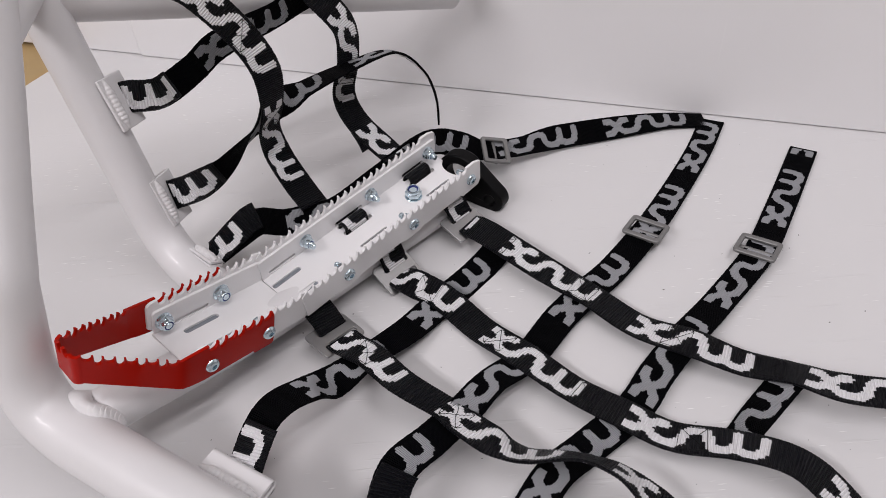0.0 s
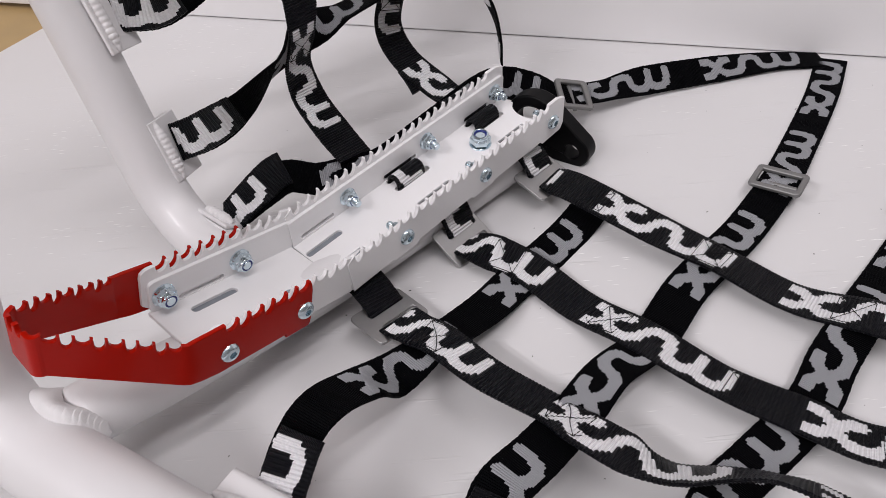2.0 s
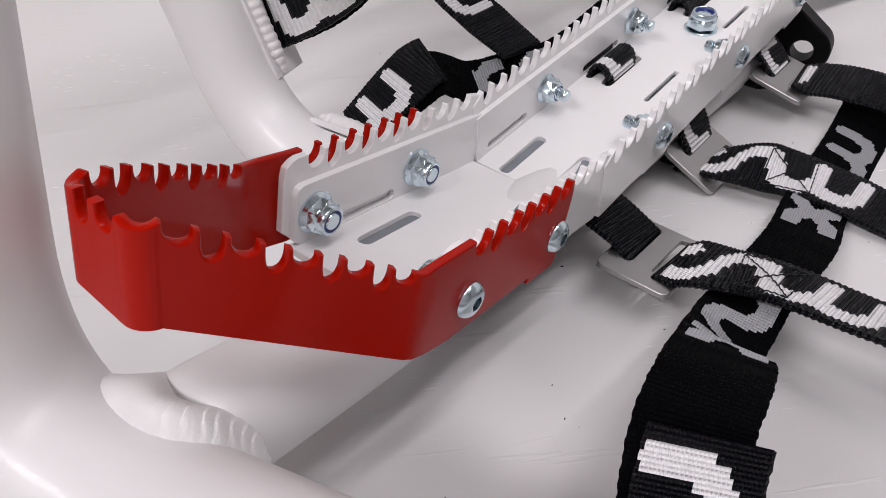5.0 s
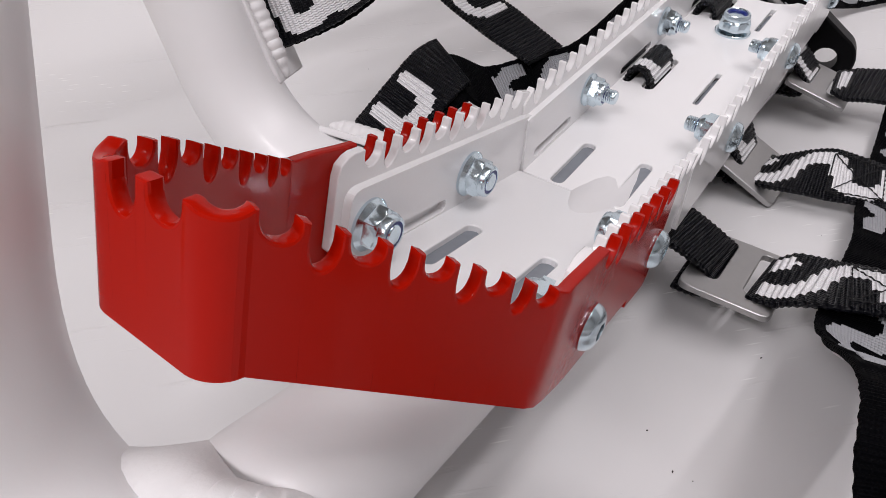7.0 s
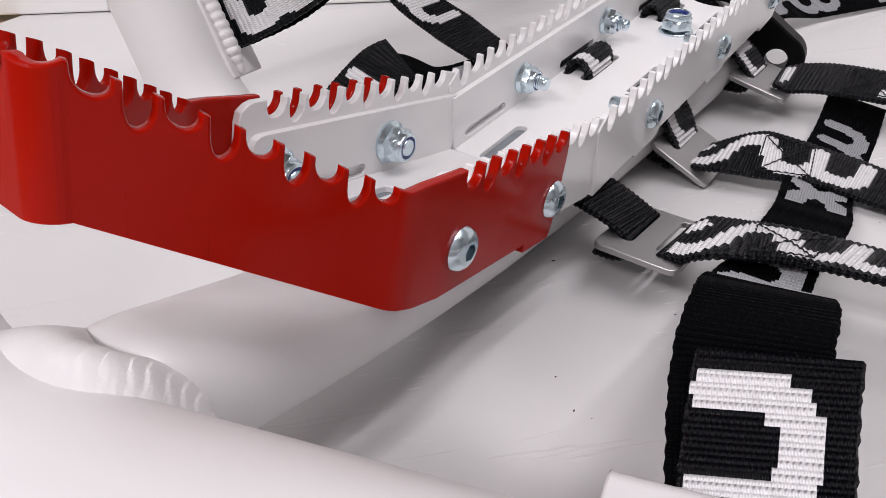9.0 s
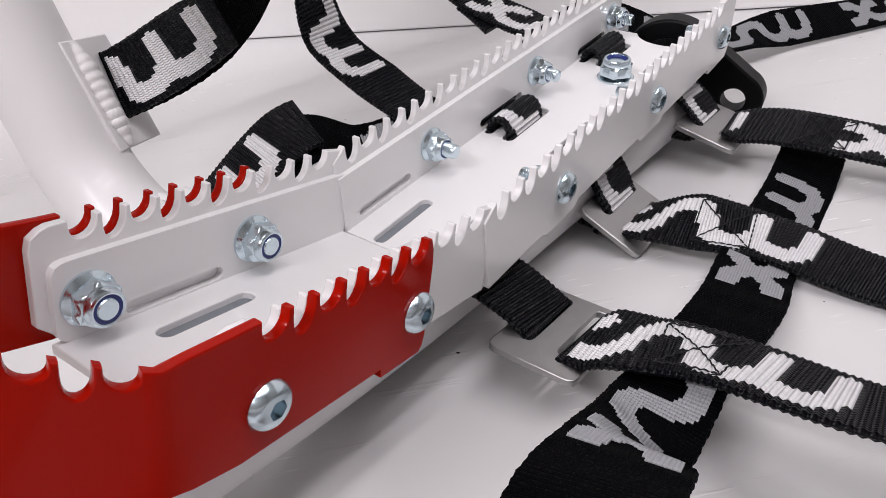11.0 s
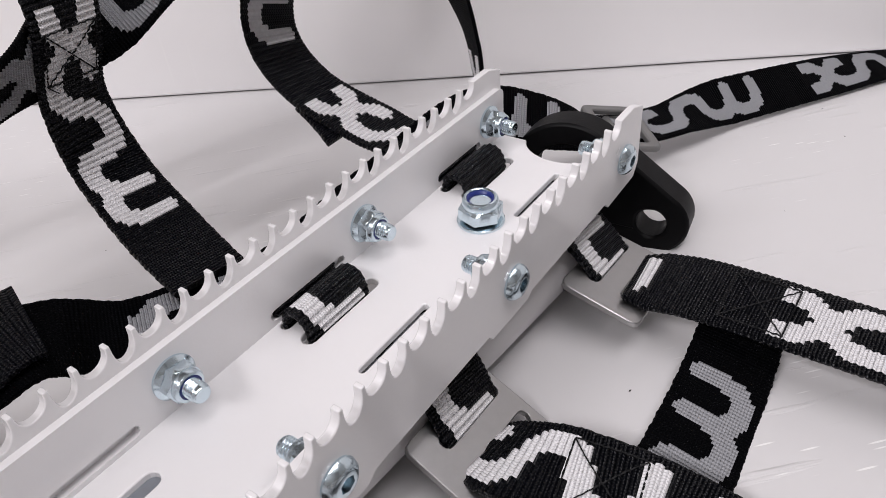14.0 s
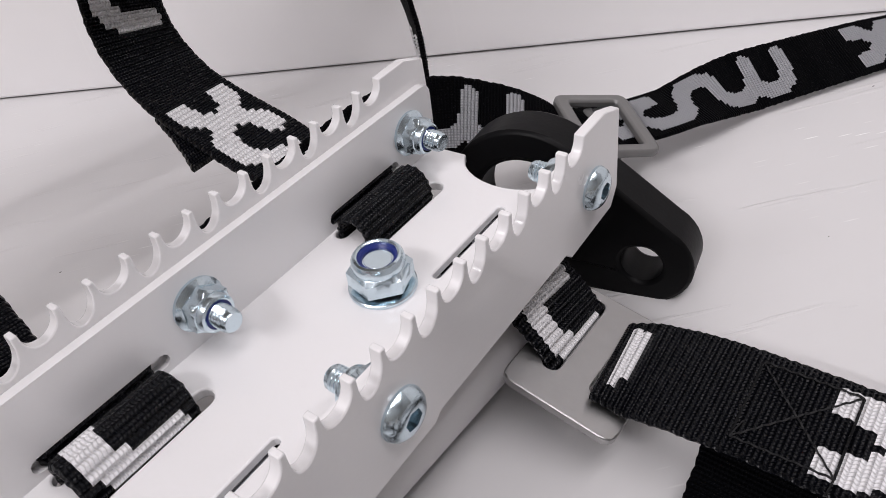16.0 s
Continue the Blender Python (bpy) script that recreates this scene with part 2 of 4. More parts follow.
# ---- the setting ----
def box(x0, x1, y0, y1, z0, z1, m=None):
    bm = bmesh.new()
    bmesh.ops.create_cube(bm, size=1)
    for v in bm.verts:
        v.co = Vector((x0 if v.co.x < 0 else x1, y0 if v.co.y < 0 else y1, z0 if v.co.z < 0 else z1))
    if m is not None:
        bm.transform(m)
    return bm


structure("floor", box(-2.2, 2.2, -2.2, 2.2, -0.05, -0.006), WOOD, "pale tan wooden bench surface beneath the white board", "bench")
edge = Vector((-0.418, 0.402))
run = Vector((0.45, 0.893)).normalized()
far_l, near_l = edge + run * 0.5, edge - run * 1.3
structure("table_top", slab([(near_l.x * 1000, near_l.y * 1000), (1900, near_l.y * 1000), (1900, far_l.y * 1000), (far_l.x * 1000, far_l.y * 1000)], [], -6, 0),
          BOARD, "glossy white board on the bench, scuffed with fine scratches", "board", bevel=0.001)
wall_turn = pose(0, 0.367, 0, 0, 0, -20.1)
structure("wall_back", box(-0.293, 1.9, 0.0, 0.012, 0.0008, 0.62, wall_turn), PANEL, "upright white panel standing behind the parts", "panel", bevel=0.0018)
structure("wall_back_left", box(-1.3, -0.2945, 0.003, 0.015, 0.0008, 0.62, wall_turn @ pose(0, 0, 0, 0, 0, 0)), PANEL, "second upright white panel butted to the first", "panel", bevel=0.0018)
# Unseen enclosure, added to bounce the lamps' light back as fill.
for nm, b in (("wall_west", (-2.25, -2.2, -2.25, 2.25, -0.05, 2.8)), ("wall_east", (2.2, 2.25, -2.25, 2.25, -0.05, 2.8)),
              ("wall_north", (-2.2, 2.2, 2.2, 2.25, -0.05, 2.8)), ("wall_south", (-2.2, 2.2, -2.25, -2.2, -0.05, 2.8))):
    structure(nm, box(*b), ROOM, "plain grey wall added out of view for bounce light", "wall")
structure("ceiling", box(-2.25, 2.25, -2.25, 2.25, 2.8, 2.85), ROOM, "plain grey ceiling added out of view for bounce light", "ceiling")


# ---- the tubular frame ----
frame_bar = thing("tubular_frame", (-120, -150, 0), "white powder-coated tubular metal frame with welded strap loops", "metal frame")
R_BAR = 0.0202


def bar_b(k):
    return mm((-123.4, -183.1, 50.6)) + Vector((0.833, -0.553, 0.031)) * k


outer_line = fillet_line([bar_b(0.45), mm((-175.7, -154.4, 51.8)), mm((-151, -143.5, 158.2))], [0.058])[:-1]
outer_line += smooth_line([mm(p) for p in ((-151, -143.5, 158.2), (-154.6, -103, 193), (-157.6, -60.6, 229), (-159.3, -21.3, 267.4), (-160, 36, 330))], 0.006)
part("outer_tube", sweep(outer_line, R_BAR, 36), WHITE_TUBE, frame_bar, smooth=60)
JOIN, ELBOW = mm((-121.7, -161.3, 54.9)), mm((-50.4, -72.2, 16.7))
R_PEG = 0.0164
join_axis = (ELBOW - JOIN).normalized()
peg_tube_line = fillet_line([JOIN + join_axis * 0.002, ELBOW, mm((126, 84, 16.9))], [0.09])
bend_pts = [p for p in smooth_line(outer_line, 0.003) if (p - JOIN).length < 0.1]
dome = [JOIN - join_axis * (R_PEG * 0.75 * math.cos(radians(a))) for a in range(6, 90, 12)]
dome_r = [R_PEG * math.sin(radians(a)) for a in range(6, 90, 12)]
part("peg_tube", sweep(dome + peg_tube_line, dome_r + [R_PEG] * len(peg_tube_line), 36), WHITE_TUBE, frame_bar, smooth=60)
up_top, up_low = mm((-183.6, 93.4, 270)), mm((-134.9, 33.6, 60))
R_UP = 0.0175
upright_line = fillet_line([up_top, mm((-127.5, 24.5, 26)), mm((-36, -62, 17))], [0.04])
part("upright_tube", sweep(upright_line, R_UP, 36), WHITE_TUBE, frame_bar, smooth=60)
part("cross_tube", sweep([mm((-163, -22, 253)), mm((-180, 88, 252))], 0.016, 28), WHITE_TUBE, frame_bar, smooth=60)
part("top_tube", sweep([mm((-179, 92, 238)), mm((142, 275, 141))], R_BAR, 36), WHITE_TUBE, frame_bar, smooth=60)


def weld(line, r, ripple=0.0042):
    """A weld bead: a soft rope with overlapping ripples."""
    radii, s = [], 0.0
    for i, p in enumerate(line):
        if i:
            s += (p - line[i - 1]).length
        ph = (s / ripple) % 1.0
        ends = min(1.0, 0.35 + 3.0 * min(i, len(line) - 1 - i) / len(line))
        radii.append(r * ends * (0.84 + 0.16 * math.sin(math.pi * ph) ** 0.7))
    return sweep(line, radii, 14)


def ring_weld(centre, axis, r, a0, a1, ref):
    """Points on a circle round an axis, from angle a0 to a1 (degrees), counted from the way ref."""
    axis = Vector(axis).normalized()
    x = (Vector(ref) - axis * Vector(ref).dot(axis)).normalized()
    y = axis.cross(x)
    return [Vector(centre) + (x * math.cos(radians(a)) + y * math.sin(radians(a))) * r for a in np.linspace(a0, a1, 90)]


def on_skin(p, tube, sink=0.0005):
    """The nearest point on the skin of the peg's tube or of the bar, sunk a little."""
    if tube:
        c, r = JOIN + join_axis * max(0.0, (p - JOIN).dot(join_axis)), R_PEG
    else:
        c, r = min(bend_pts, key=lambda w: (w - p).length), R_BAR
    return c + (p - c).normalized() * (r - sink)


def scale_weld(ridge, half=0.0046, height=0.0004, pitch=0.0034):
    """A laid-down weld seam along its ridge: a wide smooth fillet at first, then overlapping crescent scales."""
    bm = bmesh.new()
    line = smooth_line([mm(p) for p in ridge], 0.0003)
    rows, n = [], 14
    for i, p in enumerate(line):
        f, s = i / (len(line) - 1), i * 0.0003
        t = (line[min(i + 1, len(line) - 1)] - line[max(i - 1, 0)]).normalized()
        q = min(bend_pts, key=lambda w: (w - p).length)
        c = JOIN + join_axis * max(0.0, (p - JOIN).dot(join_axis))
        out = (p - q).normalized() + (p - c).normalized()
        out = (out - t * out.dot(t)).normalized()
        wide = half * (2.1 - 1.1 * min(1.0, f / 0.42)) * min(1.0, 0.35 + 8 * (1 - f))
        side = t.cross(out) * wide
        if side.dot(join_axis) < 0:
            side = -side
        a, b = on_skin(p - side * 0.72, False), on_skin(p + side, True)
        mid = p + out * height
        hump = mid * 2 - (a + b) / 2
        scales = min(1.0, max(0.0, (f - 0.3) / 0.2)) * min(1.0, 8 * (1 - f))
        row = []
        for k in range(n + 1):
            w = k / n
            v = w * 2 - 1
            ph = (s / pitch - 0.6 * v * v + 0.1 * math.sin(s * 700)) % 1.0
            row.append(bm.verts.new(a * (1 - w) ** 2 + hump * 2 * w * (1 - w) + b * w * w + out * (0.0005 * scales * (1 - v * v) * (0.6 - ph ** 1.4))))
        rows.append(row + [bm.verts.new(p - out * 0.005)])
    for a, b in zip(rows, rows[1:]):
        for k in range(n + 2):
            q = (k + 1) % (n + 2)
            bm.faces.new((a[k], a[q], b[q], b[k]))
    bm.faces.new(rows[0])
    bm.faces.new(rows[-1][::-1])
    bmesh.ops.recalc_face_normals(bm, faces=bm.faces)
    return bm


seam = ((-138, -152, 66), (-135.5, -158, 72), (-131, -164.5, 74.5), (-126, -169.5, 75), (-120, -172, 73), (-114.5, -172, 69), (-111, -171.6, 64), (-107.5, -171.5, 58), (-106, -172, 53))
part("weld_bead", scale_weld(seam), WELD_COAT, frame_bar, "rippled weld bead, painted white", smooth=50)
up_axis = (up_low - up_top).normalized()
part("weld_bead", weld(ring_weld(up_low + (up_top - up_low) * 0.88, up_axis, 0.018, -120, 120, (0.6, -0.6, 0.2)), 0.0036), WHITE_TUBE, frame_bar, smooth=40)


def strap_loop(foot, axis, away, length=42.0, reach=17.0, depth=9.0):
    """A welded strap loop: folded sheet standing off the tube, with a bead down its near foot."""
    axis, away = Vector(axis).normalized(), Vector(away)
    away = (away - axis * away.dot(axis)).normalized()
    side = axis.cross(away)
    m = Matrix((away, side, axis)).transposed().to_4x4()
    m.translation = mm(foot)
    d, t = depth / 2, 2.6
    path = [(-4, -d), (reach - d, -d)]
    path += [(reach - d + d * math.sin(a), -d * math.cos(a)) for a in np.linspace(0.2, math.pi - 0.2, 9)]
    path += [(reach - d, d), (-4, d)]
    inner = [(-4, -d + t), (reach - d, -d + t)]
    inner += [(reach - d + (d - t) * math.sin(a), -(d - t) * math.cos(a)) for a in np.linspace(0.2, math.pi - 0.2, 9)]
    inner += [(reach - d, d - t), (-4, d - t)]
    bm = slab(path + inner[::-1], [], -length / 2, length / 2, m)
    ob = part("strap_loop", bm, WHITE_TUBE, frame_bar, "folded sheet-metal strap loop, painted white", smooth=30, bevel=0.0006)
    for sg in (-1, 1):
        line = [m @ mm((2.0, sg * (d + 0.6), z)) for z in np.linspace(-length / 2 + 1, length / 2 - 1, 70)]
        part("weld_bead", weld(line, 0.0038, 0.0036), WELD_COAT, ob, smooth=40)
    return ob


TAB_WAY = Vector((0.3, 0.94, -0.13))
for foot in ((-141.8, 55.3, 159.7), (-124.0, 35.3, 74.6)):
    strap_loop(foot, (-0.26, 0.25, 0.93), TAB_WAY, 43, 26.5)
low_axis = (mm((-36, -62, 17)) - mm((-131, 25, 22))).normalized()
strap_loop((-92, 3, 39), low_axis, (0.45, 0.62, -0.45), 30, 10, 6)
b_axis = Vector((0.833, -0.553, 0.031))
strap_loop(bar_b(0.1) * 1000 + Vector((0.55, 0.82, -0.16)) * 17.5, b_axis, (0.55, 0.83, 0.02), 50, 17, 8)

# ---- the foot peg ----
th = radians(44.0)
peg_a = Vector((math.cos(th), math.sin(th), 0.0484)).normalized()
peg_b = Vector((math.sin(th), -math.cos(th), -0.115))
peg_b = (peg_b - peg_a * peg_b.dot(peg_a)).normalized()
peg_n = peg_b.cross(peg_a)
PEG = Matrix((peg_b, peg_a, peg_n)).transposed().to_4x4()
PEG.translation = mm((13.9, -14.4, 35.9))
NOSE = PEG @ Matrix.Translation(mm((0, -47, 0))) @ pose(0, 0, 0, 0, 0, 2.0) @ pose(0, 0, 0, -16.0, 0, 0) @ pose(0, 0, 0, 0, 1.0, 0) @ Matrix.Translation(mm((-1.0, 0, 0)))

peg = thing("foot_peg", (14, -14, 3), "white powder-coated toothed metal foot peg with a red toothed front guard", "foot peg")
HALF, SHEET, PLATE, RED = 25.0, 2.3, 2.5, 2.6  # inner half width of the channel, sheet thickness
slots = [(x, (a + b) / 2, b - a, w) for x, w, a, b in ((-13.2, 4.8, -46, -17), (-13.2, 4.8, 33, 65), (-13.2, 4.8, 115, 146), (8.7, 4.8, -46, -17), (7.4, 2.1, 33, 64), (7.4, 2.1, 115, 145))]
slots += [(-22.6, 48, 28, 3.4), (-22.6, 129, 28, 3.4)]
bite = [(15 * math.sin(a), 164 - 12 * math.cos(a)) for a in np.linspace(-1.3, 1.3, 13)]
floor_outline = [(-HALF - 2, -47), (HALF + 2, -47), (HALF + 2, 160)] + [(x, y) for x, y in bite[::-1]] + [(-HALF - 2, 160)]
holes = [slot_loop(*s) for s in slots]
part("floor_plate", slab(floor_outline, holes, -2.6, 0), WHITE_COAT, peg, m=PEG, bevel=0.0004, smooth=25)
nose_outline = [(-HALF - 2, 0), (HALF + 2, 0), (HALF + 2, -99), (-HALF - 2, -99)]
nose_holes = [slot_loop(x, -65.5, 30, 5.0) for x in (-14, 9.7)]
part("nose_plate", slab(nose_outline, nose_holes, -2.6, 0), WHITE_COAT, peg, m=NOSE, bevel=0.0004, smooth=25)
# Added grey backings: they put the shade below the slots into colour.
for x, y, length, w in (slots[0], *slots[3:6]):
    deep = 2.0 if w > 4 else 3.4
    part("slot_backing", slab(slot_loop(x, y, length + 0.6, w + 0.6), [], -deep - 1.4, -deep), SLOT_SHADE, peg, "blue-grey backing added to darken a slot", m=PEG)
for x in (-14, 9.7):
    part("slot_backing", slab(slot_loop(x, -65.5, 30.6, 5.6), [], -3.4, -2.0), SLOT_SHADE, peg, "blue-grey backing added to darken a slot", m=NOSE)


def teeth(y0, count, top, first=0, pitch=7.75, deep=7.0, shallow=4.9, shear=-0.1, tip=1.3):
    """A saw edge of round bites, shallow and deep by turns (first: 0 begins with a shallow one), thin tips between them."""
    pts, wide = [], 0.5  # a shallow bite is a little wider than a deep one
    a = y0
    for k in range(count):
        is_deep = (k + first) % 2
        d = deep if is_deep else shallow
        b = a + pitch + (-wide if is_deep else wide)
        for q in np.linspace(0, math.pi, 13):
            h = d * math.sin(q) ** 0.7 if 0 < q < 3.14 else 0.0
            pts.append(((a + b) / 2 - (b - a - tip) / 2 * math.cos(q) + shear * h * math.sin(q), top - h))
        a = b
    return pts, a


def side_plate(outline, holes, x0, x1, frame_m):
    """A plate that stands along the peg: outline in (along, up), between the distances x0 and x1 from the middle."""
    turn = Matrix(((0, 0, 1, 0), (1, 0, 0, 0), (0, 1, 0, 0), (0, 0, 0, 1)))
    return slab(outline, holes, min(x0, x1), max(x0, x1), frame_m @ turn)


TOP, FAR_TOP, BOLT = 27.6, 28.5, 10.3
main_bolts, nose_bolts = (0.5, 75.5, 150.0), (-40.5, -90.5)
for sx in (-1, 1):
    inner, mid_x, outer = sx * HALF, sx * (HALF + SHEET), sx * (HALF + SHEET + PLATE)
    top = FAR_TOP if sx < 0 else TOP
    flange = rounded([(-47, 0), (161, 0), (161, 20.2), (-47, 20.2)], [0.1, 0.1, 3.5, 0.1])
    fl_holes = [slot_loop((a + b) / 2, 3.4, b - a, 3.6, "x") for a, b in ((-40, -12), (33, 65), (116, 144))]
    part("flange", side_plate(flange, fl_holes, inner, mid_x, PEG), WHITE_COAT, peg, bevel=0.0004, smooth=25)
    flange = rounded([(0, 0), (0, 20.2), (-98.5, 20.2), (-98.5, 0)], [0.1, 0.1, 4, 4])
    part("flange", side_plate(flange, [slot_loop(-66, 2.6, 30, 4.0, "x")], inner, mid_x, NOSE), WHITE_COAT, peg, bevel=0.0004, smooth=25)
    edge_pts, last = teeth(-41, 24, top, 1)
    low = [(154.5, top + 0.3), (162.5, top - 2.6), (164, 2), (161, -3), (140, -4), (137, -1.2), (86, -1.2), (84, -3), (64, -3), (62, -0.6), (12, -0.6), (9, -3), (-10, -3), (-13, -1), (-45, -1)]
    part("toothed_plate", side_plate([(-46.5, top - 4)] + edge_pts + low, [], mid_x, outer, PEG), WHITE_COAT, peg, bevel=0.0003, smooth=28)
    edge_pts = [(-98.5, top - 0.6), (-96.5, top)] + teeth(-92.9, 11, top, 0)[0]
    low = [(-1.0, top - 1), (-1.0, 0), (-30, 0), (-34, -2.5), (-48, -2.5), (-52, 0), (-97, 1), (-101.5, 5), (-101.5, top - 5), (-100.8, top - 2.2)]
    part("toothed_plate", side_plate(edge_pts + low, [], mid_x, outer, NOSE), WHITE_COAT, peg, bevel=0.0003, smooth=28)

# The red guard: two cheeks that run forward, turn in and up, and meet in a short nose face.
guard = part("front_guard", bmesh.new(), RED_COAT, peg, "glossy red toothed front guard")
g0, G_TOP = HALF + SHEET + PLATE + 0.1, 28.6


def guard_strip():
    """One cheek as a strip of columns: (along, low, high)."""
    cols = [(-113.5, 2.2, G_TOP), (-108, 0.6, G_TOP + 0.2), (-97, -1.0, G_TOP + 0.2)]
    for y, z in teeth(-92.9, 7, G_TOP + 0.2)[0]:
        drop = -3.5 if -53 < y < -34 else -1.0
        cols.append((y, drop, z))
    return cols + [(-37.2, -3.5, G_TOP), (-36.0, -2.0, G_TOP - 3), (-35.4, 1.0, G_TOP - 7)]


def guard_mesh():
    bm = bmesh.new()

    def strip(path):
        """path: rows of inner point (x, y), way outward (x, y), low, high."""
        prev, c = None, 0.5
        dist = np.concatenate(([0.0], np.cumsum([math.hypot(q[0][0] - p[0][0], q[0][1] - p[0][1]) for p, q in zip(path, path[1:])])))
        high = np.array([p[3] for p in path])
        ds, dh = np.gradient(dist), np.gradient(high)
        size = np.maximum(1e-6, np.hypot(ds, dh))
        set_in = dist + dh / size * c  # the rim set in along the cheek, kept in order
        set_in = 0.5 * (np.maximum.accumulate(set_in) + np.minimum.accumulate(set_in[::-1])[::-1]) + np.arange(len(dist)) * 0.0005
        shift, sink = set_in - dist, ds / size * c
        for i, ((x, y), (ox, oy), lo, hi) in enumerate(path):
            (ax, ay), _, _, ah = path[max(0, i - 1)]
            (bx, by), _, _, bh = path[min(len(path) - 1, i + 1)]
            run = max(1e-6, math.hypot(bx - ax, by - ay))
            tx, ty = (bx - ax) / run, (by - ay) / run
            ring = [bm.verts.new(mm((x, y, lo)))]
            # the toothed edge is rounded over by c on both faces
            for deep, w in ((1, 0.0), (0.29, 0.29 * c), (0, c), (0, RED - c), (0.29, RED - 0.29 * c), (1, RED)):
                d = shift[i] * deep
                ring.append(bm.verts.new(mm((x + ox * w + tx * d, y + oy * w + ty * d, hi - sink[i] * deep))))
            ring.append(bm.verts.new(mm((x + ox * RED, y + oy * RED, lo))))
            if prev:
                for k in range(8):
                    bm.faces.new((prev[k], prev[(k + 1) % 8], ring[(k + 1) % 8], ring[k]))
                for k in (1, 6):
                    bm.edges.get((prev[k], ring[k])).smooth = False
            else:
                bm.faces.new(ring)
            prev = ring
        bm.faces.new(prev)

    climb, front = 24.0, -167.0
    hi = G_TOP + climb

    def half(bx, lo):
        """The cheek, the run that turns in and climbs to bx, and the rounded corner of the nose."""
        rows = [((g0, y), (1, 0), l, h) for y, l, h in guard_strip()[::-1]]
        a, b = Vector((g0, -113.5)), Vector((bx, front))
        n_in = Vector((a.y - b.y, b.x - a.x)).normalized()
        length = (b - a).length
        for s, d in teeth(1.5, 9, 0.0, 0, (length - 2) / 9, 6.2, 3.6, 0.1)[0]:
            p, q = a + (b - a) * (s / length), s / length
            rows.append(((p.x, p.y), (n_in.x, n_in.y), 2.2 + (lo - 2.2) * q, G_TOP + climb * q + d))
        for k in range(9):
            q = math.pi / 2 * k / 8
            w = (n_in * (1 - k / 8) + Vector((0, -1)) * (k / 8)).normalized()
            rows.append(((bx - 3 * (1 - math.cos(q)), front - 3 * math.sin(q)), (w.x, w.y), lo, hi - 0.8 * math.sin(q * 2) ** 0.8))
        return rows

    left = [((-x, y), (-ox, oy), l, h + 1.4 * min(1.0, max(0.0, (y - front) / 12)) * min(1.0, max(0.1, (-92 - y) / 20))) for (x, y), (ox, oy), l, h in half(12.5, 30.6)]
    face = [((4.5 - s, front - 3), (0, -1), 29.0 + 1.6 * s / 14, hi + d) for s, d in teeth(0.0, 2, 0.0, 0, 7.0, 6.0, 4.2, 0.0, 2.2)[0]]
    strip(half(7.5, 29.0) + face + left[::-1])
    bm.transform(NOSE)
    return bm


tmp = guard_mesh()
bmesh.ops.recalc_face_normals(tmp, faces=tmp.faces)
# the flat runs keep one clean normal; only the rounded corners and the rim are shaded smooth
flat_ways = [NOSE.to_3x3() @ Vector((sx * x, y, 0)).normalized() for sx in (-1, 1) for x, y in ((1, 0), (53.5, 7.5 - g0), (53.5, 12.5 - g0))]
to_nose = NOSE.inverted()
for f in tmp.faces:
    at_bend = -0.119 < (to_nose @ f.calc_center_median()).y < -0.107
    f.smooth = at_bend or all(abs(f.normal.dot(w)) < 0.9985 for w in flat_ways)
for e in tmp.edges:
    if len(e.link_faces) == 2 and e.calc_face_angle(0) > radians(28):
        e.smooth = False
tmp.to_mesh(guard.data)
tmp.free()
gb = guard.modifiers.new("bevel", "BEVEL")
gb.width, gb.segments, gb.limit_method, gb.angle_limit = 0.0004, 2, "ANGLE", radians(40)

# Fasteners.
NUT = mesh_from(lathe([(3.4, 0), (6.2, 0), (6.3, 0.8), (5.6, 1.5), (4.8, 1.9), (4.8, 4.6), (4.8, 5.05), (4.5, 5.2), (4.45, 6.2), (4.2, 6.8), (3.7, 7.1), (3.35, 7.0), (3.25, 6.2)], 36, hexed=(4, 5)), "nut", 30)
RING = mesh_from(lathe([(3.4, 5.8), (3.4, 6.85), (2.6, 6.85), (2.6, 5.8)], 24), "nylon_ring", 30)
thread = [(0.0, -2)] + [(2.75 if k % 2 else 2.5, 5.5 + k * 0.42) for k in range(13)] + [(2.6, 10.9), (2.2, 11.5), (0.3, 11.55)]
STUD = mesh_from(lathe(thread, 20), "bolt_stud", 50)
SHORT_STUD = mesh_from(lathe([(0.0, -2), (2.75, -2), (2.75, 6.6), (2.3, 7.2), (0.2, 7.3)], 20), "bolt_stud", 50)
HEAD = mesh_from(lathe([(5.4, 0), (5.5, 0.6), (5.0, 1.9), (4.0, 2.8), (2.9, 3.15), (2.0, 3.15), (2.0, 0.25), (0.2, 0.15)], 36, hexed=(5, 6, 7)), "bolt_head", 30)
BIG_NUT = mesh_from(lathe([(4.6, 1.9), (6.3, 1.9), (6.95, 2.5), (6.95, 6.3), (6.6, 7.0), (6.35, 7.2), (6.45, 8.2), (6.3, 9.2), (5.8, 9.9), (5.2, 10.1), (4.8, 9.8), (4.7, 8.4)], 36, hexed=(2, 3)), "nut", 30)
BIG_WASHER = mesh_from(lathe([(4.2, 0.0), (8.3, 0.0), (8.45, 0.3), (8.4, 0.9), (8.1, 1.15), (4.2, 1.15)], 40), "washer", 30)
BIG_RING = mesh_from(lathe([(4.9, 8.2), (4.9, 9.3), (4.2, 9.3), (3.75, 8.8), (3.75, 7.6)], 28), "nylon_ring", 30)
BIG_STUD = mesh_from(lathe([(0.1, 0.0), (3.75, 0.0), (3.75, 8.0), (3.3, 8.5), (0.2, 8.6)], 24), "bolt_stud", 40)


